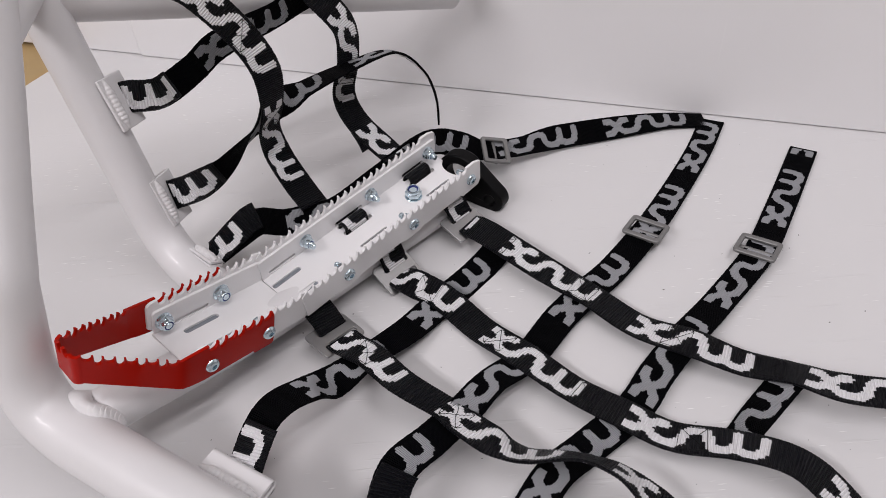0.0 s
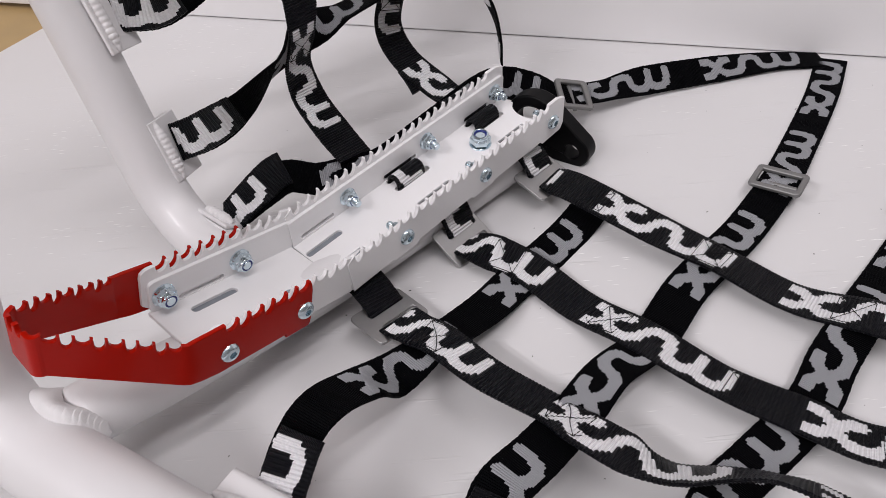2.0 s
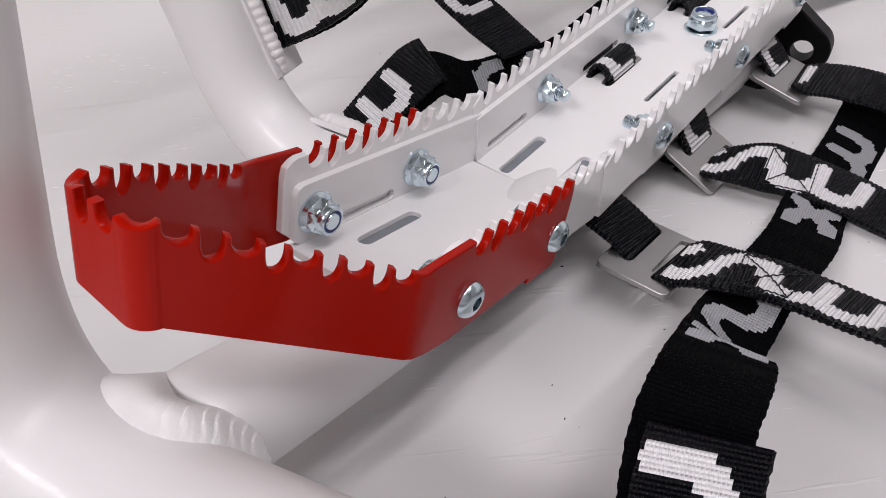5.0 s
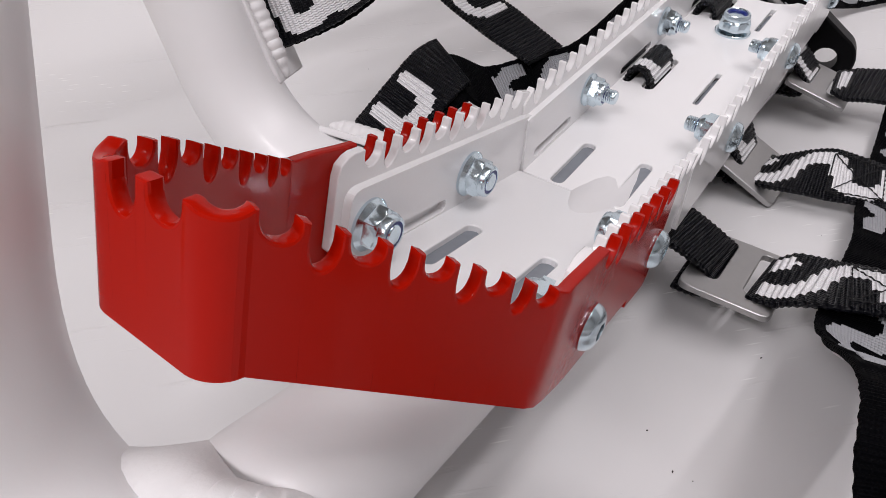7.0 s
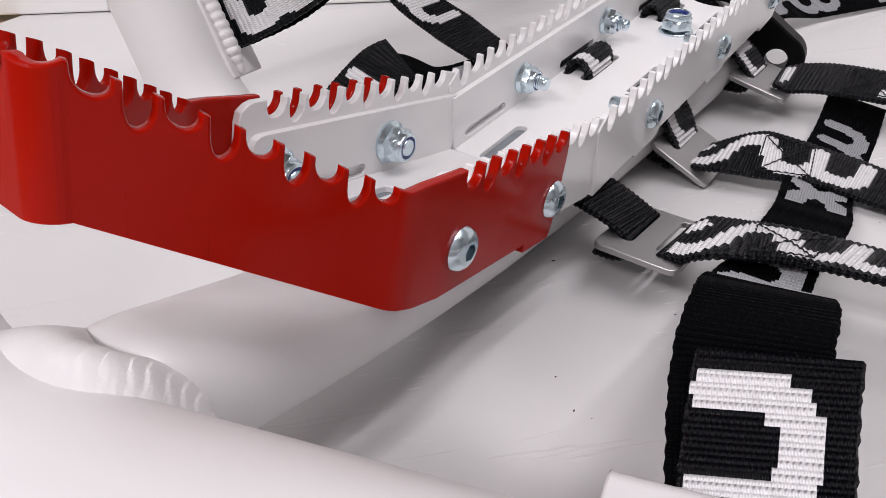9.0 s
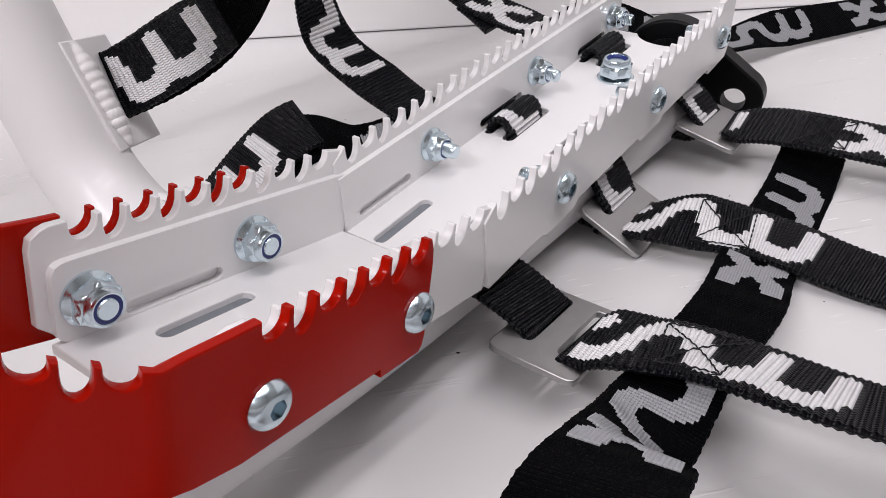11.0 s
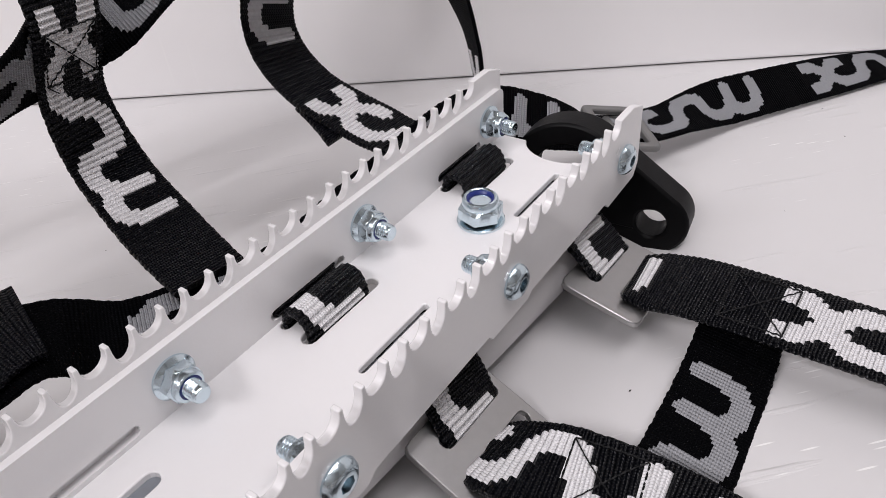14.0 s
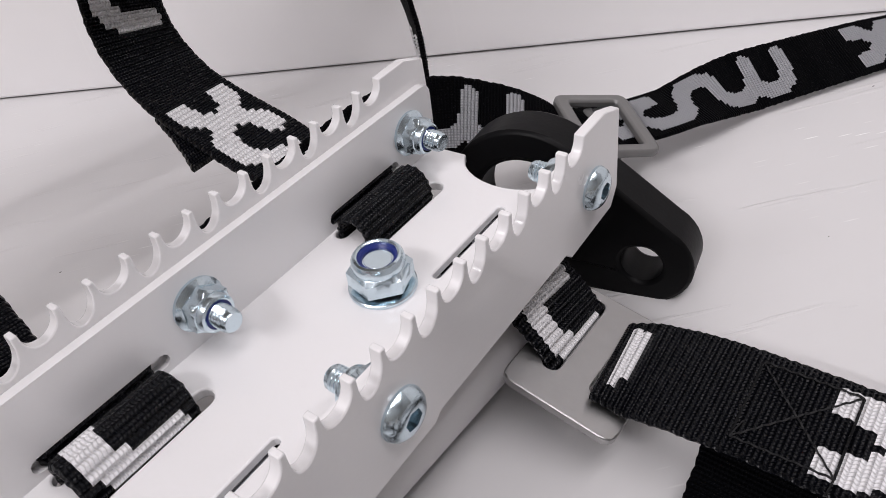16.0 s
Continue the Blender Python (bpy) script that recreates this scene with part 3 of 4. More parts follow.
def fastener(frame_m, y, z, sx, head_x, stud=STUD, size=1.0):
    turn_in = frame_m @ Matrix.Translation(mm((sx * HALF, y, z))) @ pose(0, 0, 0, 0, -90 * sx, 0)
    turn_in = turn_in @ Matrix.Scale(size, 4)
    turn_out = frame_m @ Matrix.Translation(mm((sx * head_x, y, z))) @ pose(0, 0, 0, 0, 90 * sx, 0)
    spin = pose(0, 0, 0, 0, 0, random.uniform(0, 60))
    nut = part("nut", NUT, ZINC, peg, "bright zinc-plated flange nut", m=turn_in @ spin)
    part("nylon_ring", RING, NYLON, nut, m=turn_in)
    part("bolt_stud", stud, ZINC, nut, m=turn_in)
    part("bolt_head", HEAD, ZINC, peg, "zinc-plated button-head socket bolt", m=turn_out @ pose(0, 0, 0, 0, 0, random.uniform(0, 60)))


for sx in (-1, 1):
    for y in main_bolts:
        fastener(PEG, y, BOLT, sx, HALF + SHEET + PLATE)
    for y in nose_bolts:
        fastener(NOSE, y, BOLT - 0.6, sx, HALF + SHEET + PLATE + RED, SHORT_STUD, 1.1)
big = PEG @ Matrix.Translation(mm((-1.4, 107.0, 0))) @ Matrix.Diagonal((0.96, 0.96, 0.96, 1))
bn = part("nut", BIG_NUT, ZINC, peg, "large zinc lock nut with a blue insert", m=big @ pose(0, 0, 0, 0, 0, 17))
part("washer", BIG_WASHER, ZINC, bn, m=big)
part("nylon_ring", BIG_RING, NYLON, bn, m=big)
part("bolt_stud", BIG_STUD, ZINC, bn, m=big)

# Black pivot lug at the end of the peg.
lug = thing("pivot_lug", (160, 88, 0), "black anodised pivot lug with a round hole at the peg's end", "bracket")
LUG = Matrix(((0.8, 0, -0.6, 0), (-0.6, 0, -0.8, 0), (0, 1, 0, 0), (0, 0, 0, 1)))
LUG.translation = mm((0.6 * 172.5, 0.8 * 172.5, 0))
def ring_points(cx, cy, r, n=29):
    return [(cx + r * math.cos(a), cy + r * math.sin(a)) for a in np.linspace(0, 2 * math.pi, n)[:-1]]


lug_outline = [(45 + 25 * math.cos(a), 26 + 25 * math.sin(a)) for a in np.linspace(1.0, 4.35, 26)]
lug_outline += [(79.5 + 13.6 * math.cos(a), 11.6 + 13.6 * math.sin(a)) for a in np.linspace(-1.65, 1.0, 15)]
part("lug_plate", slab(lug_outline, [ring_points(78.5, 11.2, 6.0), ring_points(45, 26, 16)], -4, 10), BLACK_PART, lug, m=LUG, bevel=0.0012, smooth=30)
part("hoop_rim", slab(ring_points(45, 26, 18.5, 41), [ring_points(45, 26, 15.4, 41)], -3.6, 9.6), BLACK_PART, lug, m=LUG, bevel=0.0008, smooth=30)


# ---- woven straps ----
WIDTH = 26.0
PERIOD = 127.0


def stroke_hits(u, segs, half):
    """The spans across the strap that the strokes fill on the line u = const."""
    spans = []
    vs = np.arange(-10.8, 10.81, 0.3)
    inside = np.zeros(len(vs), bool)
    for (x0, y0), (x1, y1) in segs:
        dx, dy = x1 - x0, y1 - y0
        q = np.clip(((u - x0) * dx + (vs - y0) * dy) / (dx * dx + dy * dy), 0, 1)
        inside |= np.hypot(u - x0 - q * dx, (vs - y0 - q * dy)) < half
    start = None
    for v, i in zip(vs, inside):
        if i and start is None:
            start = v
        if not i and start is not None:
            spans.append((start - 0.15, v - 0.15))
            start = None
    if start is not None:
        spans.append((start - 0.15, vs[-1]))
    return [s for s in spans if s[1] - s[0] > 0.5]


def chain(points):
    return list(zip(points, points[1:]))


# The woven mark, as plain strokes: a cross, then a winding line with three prongs.
MARK = chain([(2, 6.4), (7, 6.2), (10.2, 3.2), (13, 0), (15.8, -3.2), (19, -6.2), (25, -6.5), (30, -6.2), (33.6, -3.2), (35, 0.5), (36.6, 4), (40, 6.4), (46, 6.5), (49.4, 5.4), (50.2, 2), (50.5, -3), (52, -5.7), (55, -6.5), (60, -6.5), (64, -4.6), (65.6, -1), (66, 6.2)])
MARK += chain([(65.6, -1), (67.5, -5), (71, -6.5), (76, -6.5), (79.6, -4.2), (80.8, 0), (81, 6.4)])
MARK += chain([(2, -6.4), (7, -6.2), (10.2, -3.2), (13, 0), (15.8, 3.2), (19, 6.2), (24, 6.4)])
MARK = [((a * 1.13, -b * 1.1), (c * 1.13, -d * 1.1)) for (a, b), (c, d) in MARK]
FINE, COARSE, PICK = 1.3, 2.1, 0.8  # rib pitch of the grey-marked face and of the white-marked one
MARK_RIBS = {rib: [stroke_hits((k + 0.5) * rib, MARK, 3.4) for k in range(int(98 / rib))] for rib in (FINE, COARSE)}


class Ribbon:
    """A strap's middle line with its facing, sampled evenly; lengths in mm."""

    def __init__(self, points, facing, step=2.0, twist=0.0):
        line = smooth_line([Vector(p) for p in points], step)
        dist = [0.0]
        for a, b in zip(line, line[1:]):
            dist.append(dist[-1] + (b - a).length)
        total = dist[-1]
        n = max(4, int(total / step))
        self.s = np.linspace(0, total, n + 1)
        L = np.array([tuple(p) for p in line])
        self.c = np.stack([np.interp(self.s, dist, L[:, k]) for k in range(3)], 1)
        t = np.gradient(self.c, axis=0)
        t /= np.linalg.norm(t, axis=1)[:, None]
        if isinstance(facing[0], (int, float)):
            facing = [facing, facing]
        fq = np.linspace(0, total, len(facing))
        if len(facing) == len(points):
            ends = [0.0]
            for p in points[1:]:
                d = np.linalg.norm(L - np.array(p), axis=1)
                ends.append(max(ends[-1] + 0.1, dist[int(np.argmin(d))]))
            fq = np.array(ends)
        F = np.array(facing, float)
        nrm = np.stack([np.interp(self.s, fq, F[:, k]) for k in range(3)], 1)
        nrm -= t * (nrm * t).sum(1)[:, None]
        nrm /= np.linalg.norm(nrm, axis=1)[:, None]
        self.n, self.x, self.total = nrm, np.cross(t, nrm), total

    def at(self, u, v, h):
        u = min(max(u, 0), self.total)
        g = [np.interp(u, self.s, self.c[:, k]) + v * np.interp(u, self.s, self.x[:, k]) + h * np.interp(u, self.s, self.n[:, k]) for k in range(3)]
        return (g[0] / 1000, g[1] / 1000, g[2] / 1000)


def uv_layer(me, uvs):
    lay = me.uv_layers.new(name="UVMap")
    flat = np.empty(len(me.loops) * 2, "f")
    idx = np.empty(len(me.loops), "i")
    me.loops.foreach_get("vertex_index", idx)
    flat[0::2], flat[1::2] = np.array([uvs[i][0] for i in idx]), np.array([uvs[i][1] for i in idx])
    lay.data.foreach_set("uv", flat)


def band_mesh(rb, width=WIDTH, thick=1.5, u0=0.0, u1=None, lift=0.0, ribbed=True, stray=0.0):
    rib = COARSE if ribbed else FINE
    u1 = rb.total if u1 is None else u1
    w, h = width / 2, thick / 2
    sec = [(-w, -h * 0.35), (-w + 0.5, -h), (-w / 3, -h), (w / 3, -h), (w - 0.5, -h), (w, -h * 0.35), (w, h * 0.35), (w - 0.5, h), (w / 3, h), (-w / 3, h), (-w + 0.5, h), (-w, h * 0.35)]
    us = np.arange(math.ceil(u0 / rib * 2), int(u1 / rib * 2) + 1) * rib / 2
    mid = np.stack([np.interp(us, rb.s, rb.c[:, k]) for k in range(3)], 1)
    across = np.stack([np.interp(us, rb.s, rb.x[:, k]) for k in range(3)], 1)
    out = np.stack([np.interp(us, rb.s, rb.n[:, k]) for k in range(3)], 1)
    ridge = (1.0 if ribbed else 0.45) * np.where(np.round(us / rib * 2).astype(int) % 2 == 1, 1.0, 0.0)
    wob = 0.12 * np.sin(us * 2.1) + 0.1 * np.sin(us * 0.83 + 1)
    drift = stray * ((us - u0) / (u1 - u0)) ** 1.5
    lift = lift + (0.5 if lift > 0 else -0.2) * abs(drift)
    rings, uvs, faces = [], [], []
    for v, z in sec:
        edge_out = (wob + 0.09 * ridge) * np.sign(v) if abs(v) > w - 0.1 else 0 * us
        lifted = z * (1 + (0.7 * ridge if abs(z) > h * 0.9 else 0 * us)) + lift
        rings.append((mid + across * (v + edge_out + drift)[:, None] + out * lifted[:, None]) / 1000)
    verts = np.stack(rings, 1).reshape(-1, 3).tolist()
    for u in us:
        uvs += [(u / 1000, v / 1000) for v, z in sec]
    k = len(sec)
    for j in range(len(us) - 1):
        for i in range(k):
            faces.append((j * k + i, j * k + (i + 1) % k, (j + 1) * k + (i + 1) % k, (j + 1) * k + i))
    faces.append(tuple(range(k))[::-1])
    faces.append(tuple((len(us) - 1) * k + i for i in range(k)))
    me = bpy.data.meshes.new("webbing")
    me.from_pydata(verts, [], faces)
    uv_layer(me, uvs)
    me.update()
    return me


def mark_meshes(rb, side, first, thick=1.5, u0=2.0, u1=None, lift=0.0, stray=0.0, ribbed=True, period=PERIOD, shift=0.0):
    """The woven marks, rib by rib, on the face (side 1) or the reverse (side -1) of the strap: one mesh a mark."""
    u1 = rb.total - 2 if u1 is None else u1
    h = thick / 2 + lift
    rib = COARSE if ribbed else FINE
    starts = first
    if isinstance(first, (int, float)):
        back = first - period * math.ceil((first + period) / period)
        starts = [back + period * k for k in range(int((u1 - back) / period) + 1)]
    for start in starts:
        start = round(start / rib) * rib
        verts, uvs, faces, seen = [], [], [], {}

        def corner(iu, iv):
            if (iu, iv) not in seen:
                u, v = start + iu * rib / 2, iv * PICK
                seen[iu, iv] = len(verts)
                drift = stray * (max(0.0, u - u0) / (u1 - u0)) ** 1.5
                verts.append(rb.at(u, v + drift + shift, side * (h + 0.5 * abs(drift) + (0.7 if iu % 2 else 0.05))))
                uvs.append((u / 1000, v / 1000))
            return seen[iu, iv]

        for k, spans in enumerate(MARK_RIBS[rib]):
            u = start + k * rib
            if u < u0 or u + rib > u1:
                continue
            for a, b in spans:
                for iv in range(round(a / PICK), round(b / PICK)):
                    for iu in (2 * k, 2 * k + 1):
                        f = [corner(iu, iv), corner(iu + 1, iv), corner(iu + 1, iv + 1), corner(iu, iv + 1)]
                        faces.append(f if side > 0 else f[::-1])
        if faces:
            me = bpy.data.meshes.new("woven_mark")
            me.from_pydata(verts, [], faces)
            uv_layer(me, uvs)
            me.update()
            yield me


def stitch_mesh(rb, u, side, size=9.6, lift=0.0):
    """A stitched box with a cross, in raised black thread."""
    bm = bmesh.new()
    q = size
    runs = [((-q, -q), (q, -q)), ((q, -q), (q, q)), ((q, q), (-q, q)), ((-q, q), (-q, -q)), ((-q, -q), (q, q)), ((-q, q), (q, -q))]
    for (a0, b0), (a1, b1) in runs:
        n = int(math.hypot(a1 - a0, b1 - b0) / 2.6)
        for k in range(n):
            p = [Vector(rb.at(u + a0 + (a1 - a0) * (k + f) / n, b0 + (b1 - b0) * (k + f) / n, side * (0.75 + lift + hgt))) for f, hgt in ((0.02, 0.15), (0.5, 0.62), (0.98, 0.15))]
            for a, b in zip(p, p[1:]):
                t = (b - a).normalized()
                x = t.cross(Vector((0.3, 0.2, 0.9))).normalized() * 0.00026
                y = t.cross(x).normalized() * 0.00026
                r0 = [bm.verts.new(a + w) for w in (x, y, -x, -y)]
                r1 = [bm.verts.new(b + w) for w in (x, y, -x, -y)]
                for i in range(4):
                    bm.faces.new((r0[i], r0[(i + 1) % 4], r1[(i + 1) % 4], r1[i]))
    # loose thread ends at two corners
    for su, sv in ((1, 1), (-1, 1)):
        way = random.uniform(0, 6.28)
        p = [Vector(rb.at(u + su * q + math.cos(way) * k * 0.8, sv * q + math.sin(way) * k * 0.8, side * (1.0 + lift + 0.5 * k - 0.05 * k * k))) for k in range(6)]
        for a, b in zip(p, p[1:]):
            t = (b - a).normalized()
            x = t.cross(Vector((0.3, 0.2, 0.9))).normalized() * 0.0002
            y = t.cross(x).normalized() * 0.0002
            r0, r1 = [bm.verts.new(a + w) for w in (x, y, -x, -y)], [bm.verts.new(b + w) for w in (x, y, -x, -y)]
            for i in range(4):
                bm.faces.new((r0[i], r0[(i + 1) % 4], r1[(i + 1) % 4], r1[i]))
    return bm


def strap(name, points, facing, front, first=10.0, stitches=(), label="", group="", flap=None, width=WIDTH, both=True, stray=2.2, mark_from=2.0, tail=None, period=PERIOD, flap_shift=0.0):
    """A length of webbing. front: whether the white face lies on the side of facing. first: where a mark begins.
    flap: (start, end, first mark) of a doubled end on that side."""
    rb = Ribbon(points, facing)
    base = min(points, key=lambda p: p[2])
    ob = thing(name, (base[0], base[1], max(0.0, base[2] - 2)), label, "strap", group)
    cloth = RIBBED_WEB if front or first is None else BLACK_WEB
    web = part("webbing", band_mesh(rb, width, ribbed=front or first is None), cloth, ob)
    up, down = (WHITE_YARN, GREY_YARN) if front else (GREY_YARN, WHITE_YARN)
    for me in mark_meshes(rb, 1, first, u0=mark_from, ribbed=front, period=period) if first is not None else ():
        part("woven_mark", me, up, web, "white woven mark" if front else "grey woven mark")
    if both and first is not None:
        for me in mark_meshes(rb, -1, first, ribbed=front, period=period):
            part("woven_mark", me, down, web, "grey woven mark" if front else "white woven mark")
    if flap:
        a, b, f0 = flap
        fold = part("folded_end", band_mesh(rb, width - 0.3, u0=a, u1=b, lift=1.6, stray=stray), RIBBED_WEB, ob)
        for me in mark_meshes(rb, 1, f0, u0=a + 1, u1=b - 1, lift=1.6, stray=stray, shift=flap_shift):
            part("woven_mark", me, down, fold, "white woven mark")
    if tail:
        a, b, drift = tail
        part("folded_end", band_mesh(rb, width, u0=a, u1=b, lift=-1.7, stray=drift), RIBBED_WEB, ob)
    for u, side in stitches:
        lift = 1.9 if flap and flap[0] < u < flap[1] else 0.25
        part("stitching", stitch_mesh(rb, u, side, lift=lift), THREAD, ob)
    return ob


NET = "straps of the floor net"
white_label = "black woven strap with white woven marks, uppermost in the net"
grey_label = "black woven strap, grey-marked side up, beneath the white-marked straps"
strap("webbing_strap", [(25.3, -81.5, 15.9), (30.4, -87.2, 19.4), (38.3, -97.2, 23.7), (51.9, -108.5, 25.1), (74.9, -136.2, 26.7), (105.5, -162.3, 26.9), (116.3, -176.5, 31.3), (135.4, -195.2, 33.2), (155.3, -204.5, 27.9), (177.5, -209.8, 32.5), (195.5, -217.7, 38.6), (212.9, -229.6, 39.7), (232.3, -246.4, 28.3), (251.3, -259.5, 12.5)], [(0.08, 0.05, 0.99), (-0.11, -0.1, 0.99), (0.04, 0.04, 1), (0.1, 0.11, 0.99), (0.18, 0.17, 0.97), (0.26, 0.25, 0.93), (0.15, 0.2, 0.97), (0.04, 0.23, 0.97), (0.18, 0.58, 0.8), (0.14, 0.68, 0.72), (0.2, 0.74, 0.64), (0.33, 0.55, 0.77), (0.3, 0.05, 0.95), (0.31, -0.07, 0.95)], True, (-22, 113, 244), ((36, 1), (128, 1)), white_label, NET)
strap("webbing_strap", [(68, 1.4, 2.2), (75.4, -10.2, 8.6), (89.3, -25.8, 13.5), (111, -40.8, 9.5), (138.5, -72.6, 3.9), (166.5, -111, 15.2), (199.2, -144, 12.5), (231.6, -170.1, 13), (259.5, -188.4, 10.5), (294.3, -201.4, 16.1), (321.6, -215.8, 20.9), (339.1, -229.3, 17.3), (355, -251.1, 8)], [(0.12, 0.06, 0.99), (-0.08, -0.05, 1), (-0.31, -0.26, 0.92), (-0.1, -0.09, 0.99), (-0.03, -0.02, 1), (0.01, 0.01, 1), (0.1, 0.11, 0.99), (0.03, 0.04, 1), (0.03, 0.07, 1), (0.05, 0.11, 0.99), (0.06, 0.1, 0.99), (0.02, 0.02, 1), (0.01, 0.01, 1)], True, 114, ((46, 1), (130, 1), (214, 1), (290, 1)), white_label, NET, period=130.5)
strap("webbing_strap", [(137.2, 44.2, 17.3), (143, 38.7, 17.6), (157, 22.1, 19.9), (198.1, -22.3, 16.1), (229.7, -53.2, 13.4), (261.5, -87.3, 10.1), (294.3, -115, 17.8), (327.4, -133.4, 12.9), (357.7, -149.6, 17.3), (384.9, -167.9, 21.1), (429.7, -180.3, 22)], [(0.01, 0.01, 1), (-0.17, -0.16, 0.97), (-0.16, -0.15, 0.98), (-0.12, -0.12, 0.99), (0.05, 0.05, 1), (0.02, 0.02, 1), (-0.07, -0.1, 0.99), (0.02, 0.04, 1), (0.12, 0.18, 0.98), (-0.02, -0.03, 1), (-0.02, -0.04, 1)], True, (-88, 45.5, 176.5, 306), ((41, 1), (128, 1), (214, 1), (282, 1)), white_label, NET)
strap("webbing_strap", [(-29.7, -227.2, 38.6), (-24.1, -209.9, 44.2), (-13.8, -186.4, 58.3), (-2.3, -171, 60.5), (11.1, -152, 47.1), (23.7, -129.8, 24.7), (44.4, -106.9, 18.8), (79.4, -74.2, 11.8), (102.2, -46.5, 6.1), (140.9, -5.7, 3.3), (166.3, 21.8, 8.7)],
      [(-0.17, -0.48, 0.86), (-0.25, -0.34, 0.91), (-0.22, -0.07, 0.97), (0.09, 0.17, 0.98), (0.25, 0.19, 0.95), (0.39, -0.28, 0.87), (-0.1, 0.11, 0.99), (0.06, -0.06, 1), (0.2, -0.19, 0.96), (0.22, -0.21, 0.95), (0.18, -0.18, 0.97)], False, 88, (), grey_label, NET, flap=(1, 50, -48.5), stray=4.6, flap_shift=-2.3, mark_from=64, period=132)
strap("webbing_strap", [(63.3, -241.4, 33.7), (73.3, -211.6, 36.3), (96.1, -186.3, 28.5), (117.9, -163.8, 24.7), (139.7, -137.9, 20.8), (170.7, -110, 10.6), (202.3, -70.7, 7.7), (228.1, -47.8, 10.4), (258.3, -18.6, 7.3), (297.5, 25.2, 7.7), (332.5, 73, 3), (381.5, 143.2, 2.2), (415.7, 200.5, 2.2)], [(0.05, -0.02, 1), (0.11, -0.07, 0.99), (0.05, -0.06, 1), (-0.01, 0.01, 1), (-0.1, 0.08, 0.99), (-0.01, 0.01, 1), (0.14, -0.14, 0.98), (0.1, -0.11, 0.99), (0.07, -0.06, 1), (0.05, -0.04, 1), (-0.04, 0.03, 1), (-0.06, 0.04, 1), (-0.03, 0.01, 1)], False, (-33, 93, 224, 348, 472), (), grey_label, NET, flap=(2, 30, (-110,)))
strap("webbing_strap", [(151.8, -245, 25.1), (173.8, -212.9, 16.2), (201.5, -190.7, 10.2), (239.9, -161.9, 9.1), (263.6, -134.5, 10.7), (293.2, -105.2, 13.4), (334.4, -64.2, 6), (385.7, -13.3, 8.1), (430.9, 50.2, 2.8), (488, 134.9, 2.9)], [(-0.01, 0.01, 1), (0, -0, 1), (0.02, -0.03, 1), (0.09, -0.11, 0.99), (0.05, -0.06, 1), (-0.01, 0.01, 1), (-0.09, 0.09, 0.99), (-0.03, 0.03, 1), (-0.05, 0.04, 1), (-0.03, 0.02, 1)], False, 8, (), grey_label, NET, period=123)
strap("webbing_strap", [(298.9, -197.3, 6.9), (308.2, -189.5, 8.1), (320.8, -178.8, 12), (345.6, -157.6, 12.9), (366.3, -140.1, 12.5)], [(-0.15, 0.2, 0.97), (-0.3, 0.36, 0.88), (-0.26, 0.31, 0.91), (-0.21, 0.28, 0.94), (-0.13, 0.18, 0.98)], False, -26, (), grey_label, NET)

HEEL = "straps of the heel net"
net_label = "black woven strap of the heel net, hanging slack between the tubes"
strap("webbing_strap", [(-136.1, 69.6, 158.7), (-128.8, 70.9, 159), (-106.9, 75.7, 157.4), (-81.3, 93.6, 166.9), (-66.4, 112.4, 174.2), (-46.4, 130.2, 177.9), (-19.6, 154.1, 179.7), (8.8, 175, 187.6), (40, 195.1, 191.8)], [(0.1, -0.92, 0.38), (0.1, -0.94, 0.34), (0.45, -0.89, 0.07), (0.63, -0.78, 0.01), (0.62, -0.78, 0.07), (0.63, -0.78, -0.02), (0.63, -0.75, -0.18), (0.63, -0.77, -0.06), (0.62, -0.78, 0)], False, 72, (), net_label, HEEL, flap=(1, 43, -52), stray=-3.0)
strap("webbing_strap", [(-117.3, 45.4, 75.7), (-111.6, 46.1, 76.8), (-91.2, 44.9, 83.8), (-68.7, 54.9, 92.9), (-48.1, 81.4, 103.7), (-32.4, 114.6, 110), (-2.3, 136.2, 116.7), (42.6, 157, 125.4), (79.6, 179.6, 124), (106.2, 189.3, 97.4), (117.5, 192.2, 66.2), (119.3, 190.1, 38.1)],
      [(0.1, -0.91, 0.39), (0.11, -0.91, 0.4), (0.27, -0.93, 0.26), (0.44, -0.85, -0.28), (0.38, -0.67, -0.64), (0.36, -0.93, -0), (-0.12, -0.13, 0.98), (-0.13, 0.15, 0.98), (0.19, 0.45, 0.87), (0.82, 0.34, 0.46), (0.98, 0.06, 0.2), (1, -0.05, 0)], False, 88, (), net_label, HEEL, flap=(1, 50, -50), stray=-4.0, mark_from=85)
strap("webbing_strap", [(-68.1, 82.9, 242), (-58.1, 87.4, 230.2), (-37.2, 96.4, 194), (-23.6, 98, 158.8), (-26.9, 103.2, 119.7), (-36.5, 110.5, 91.8), (-33.6, 109.3, 65.2), (-15.9, 80.7, 51.2), (-0.2, 59.3, 40.9)],
      [(0.33, -0.92, 0.21), (0.31, -0.93, 0.2), (0.36, -0.91, 0.23), (0.5, -0.86, 0.13), (0.78, -0.62, -0.1), (0.77, -0.61, 0.19), (0.39, -0.68, 0.62), (0.15, -0.42, 0.89), (0.19, -0.21, 0.96)], True, 5, ((62, 1), (150, 1)), net_label, HEEL)
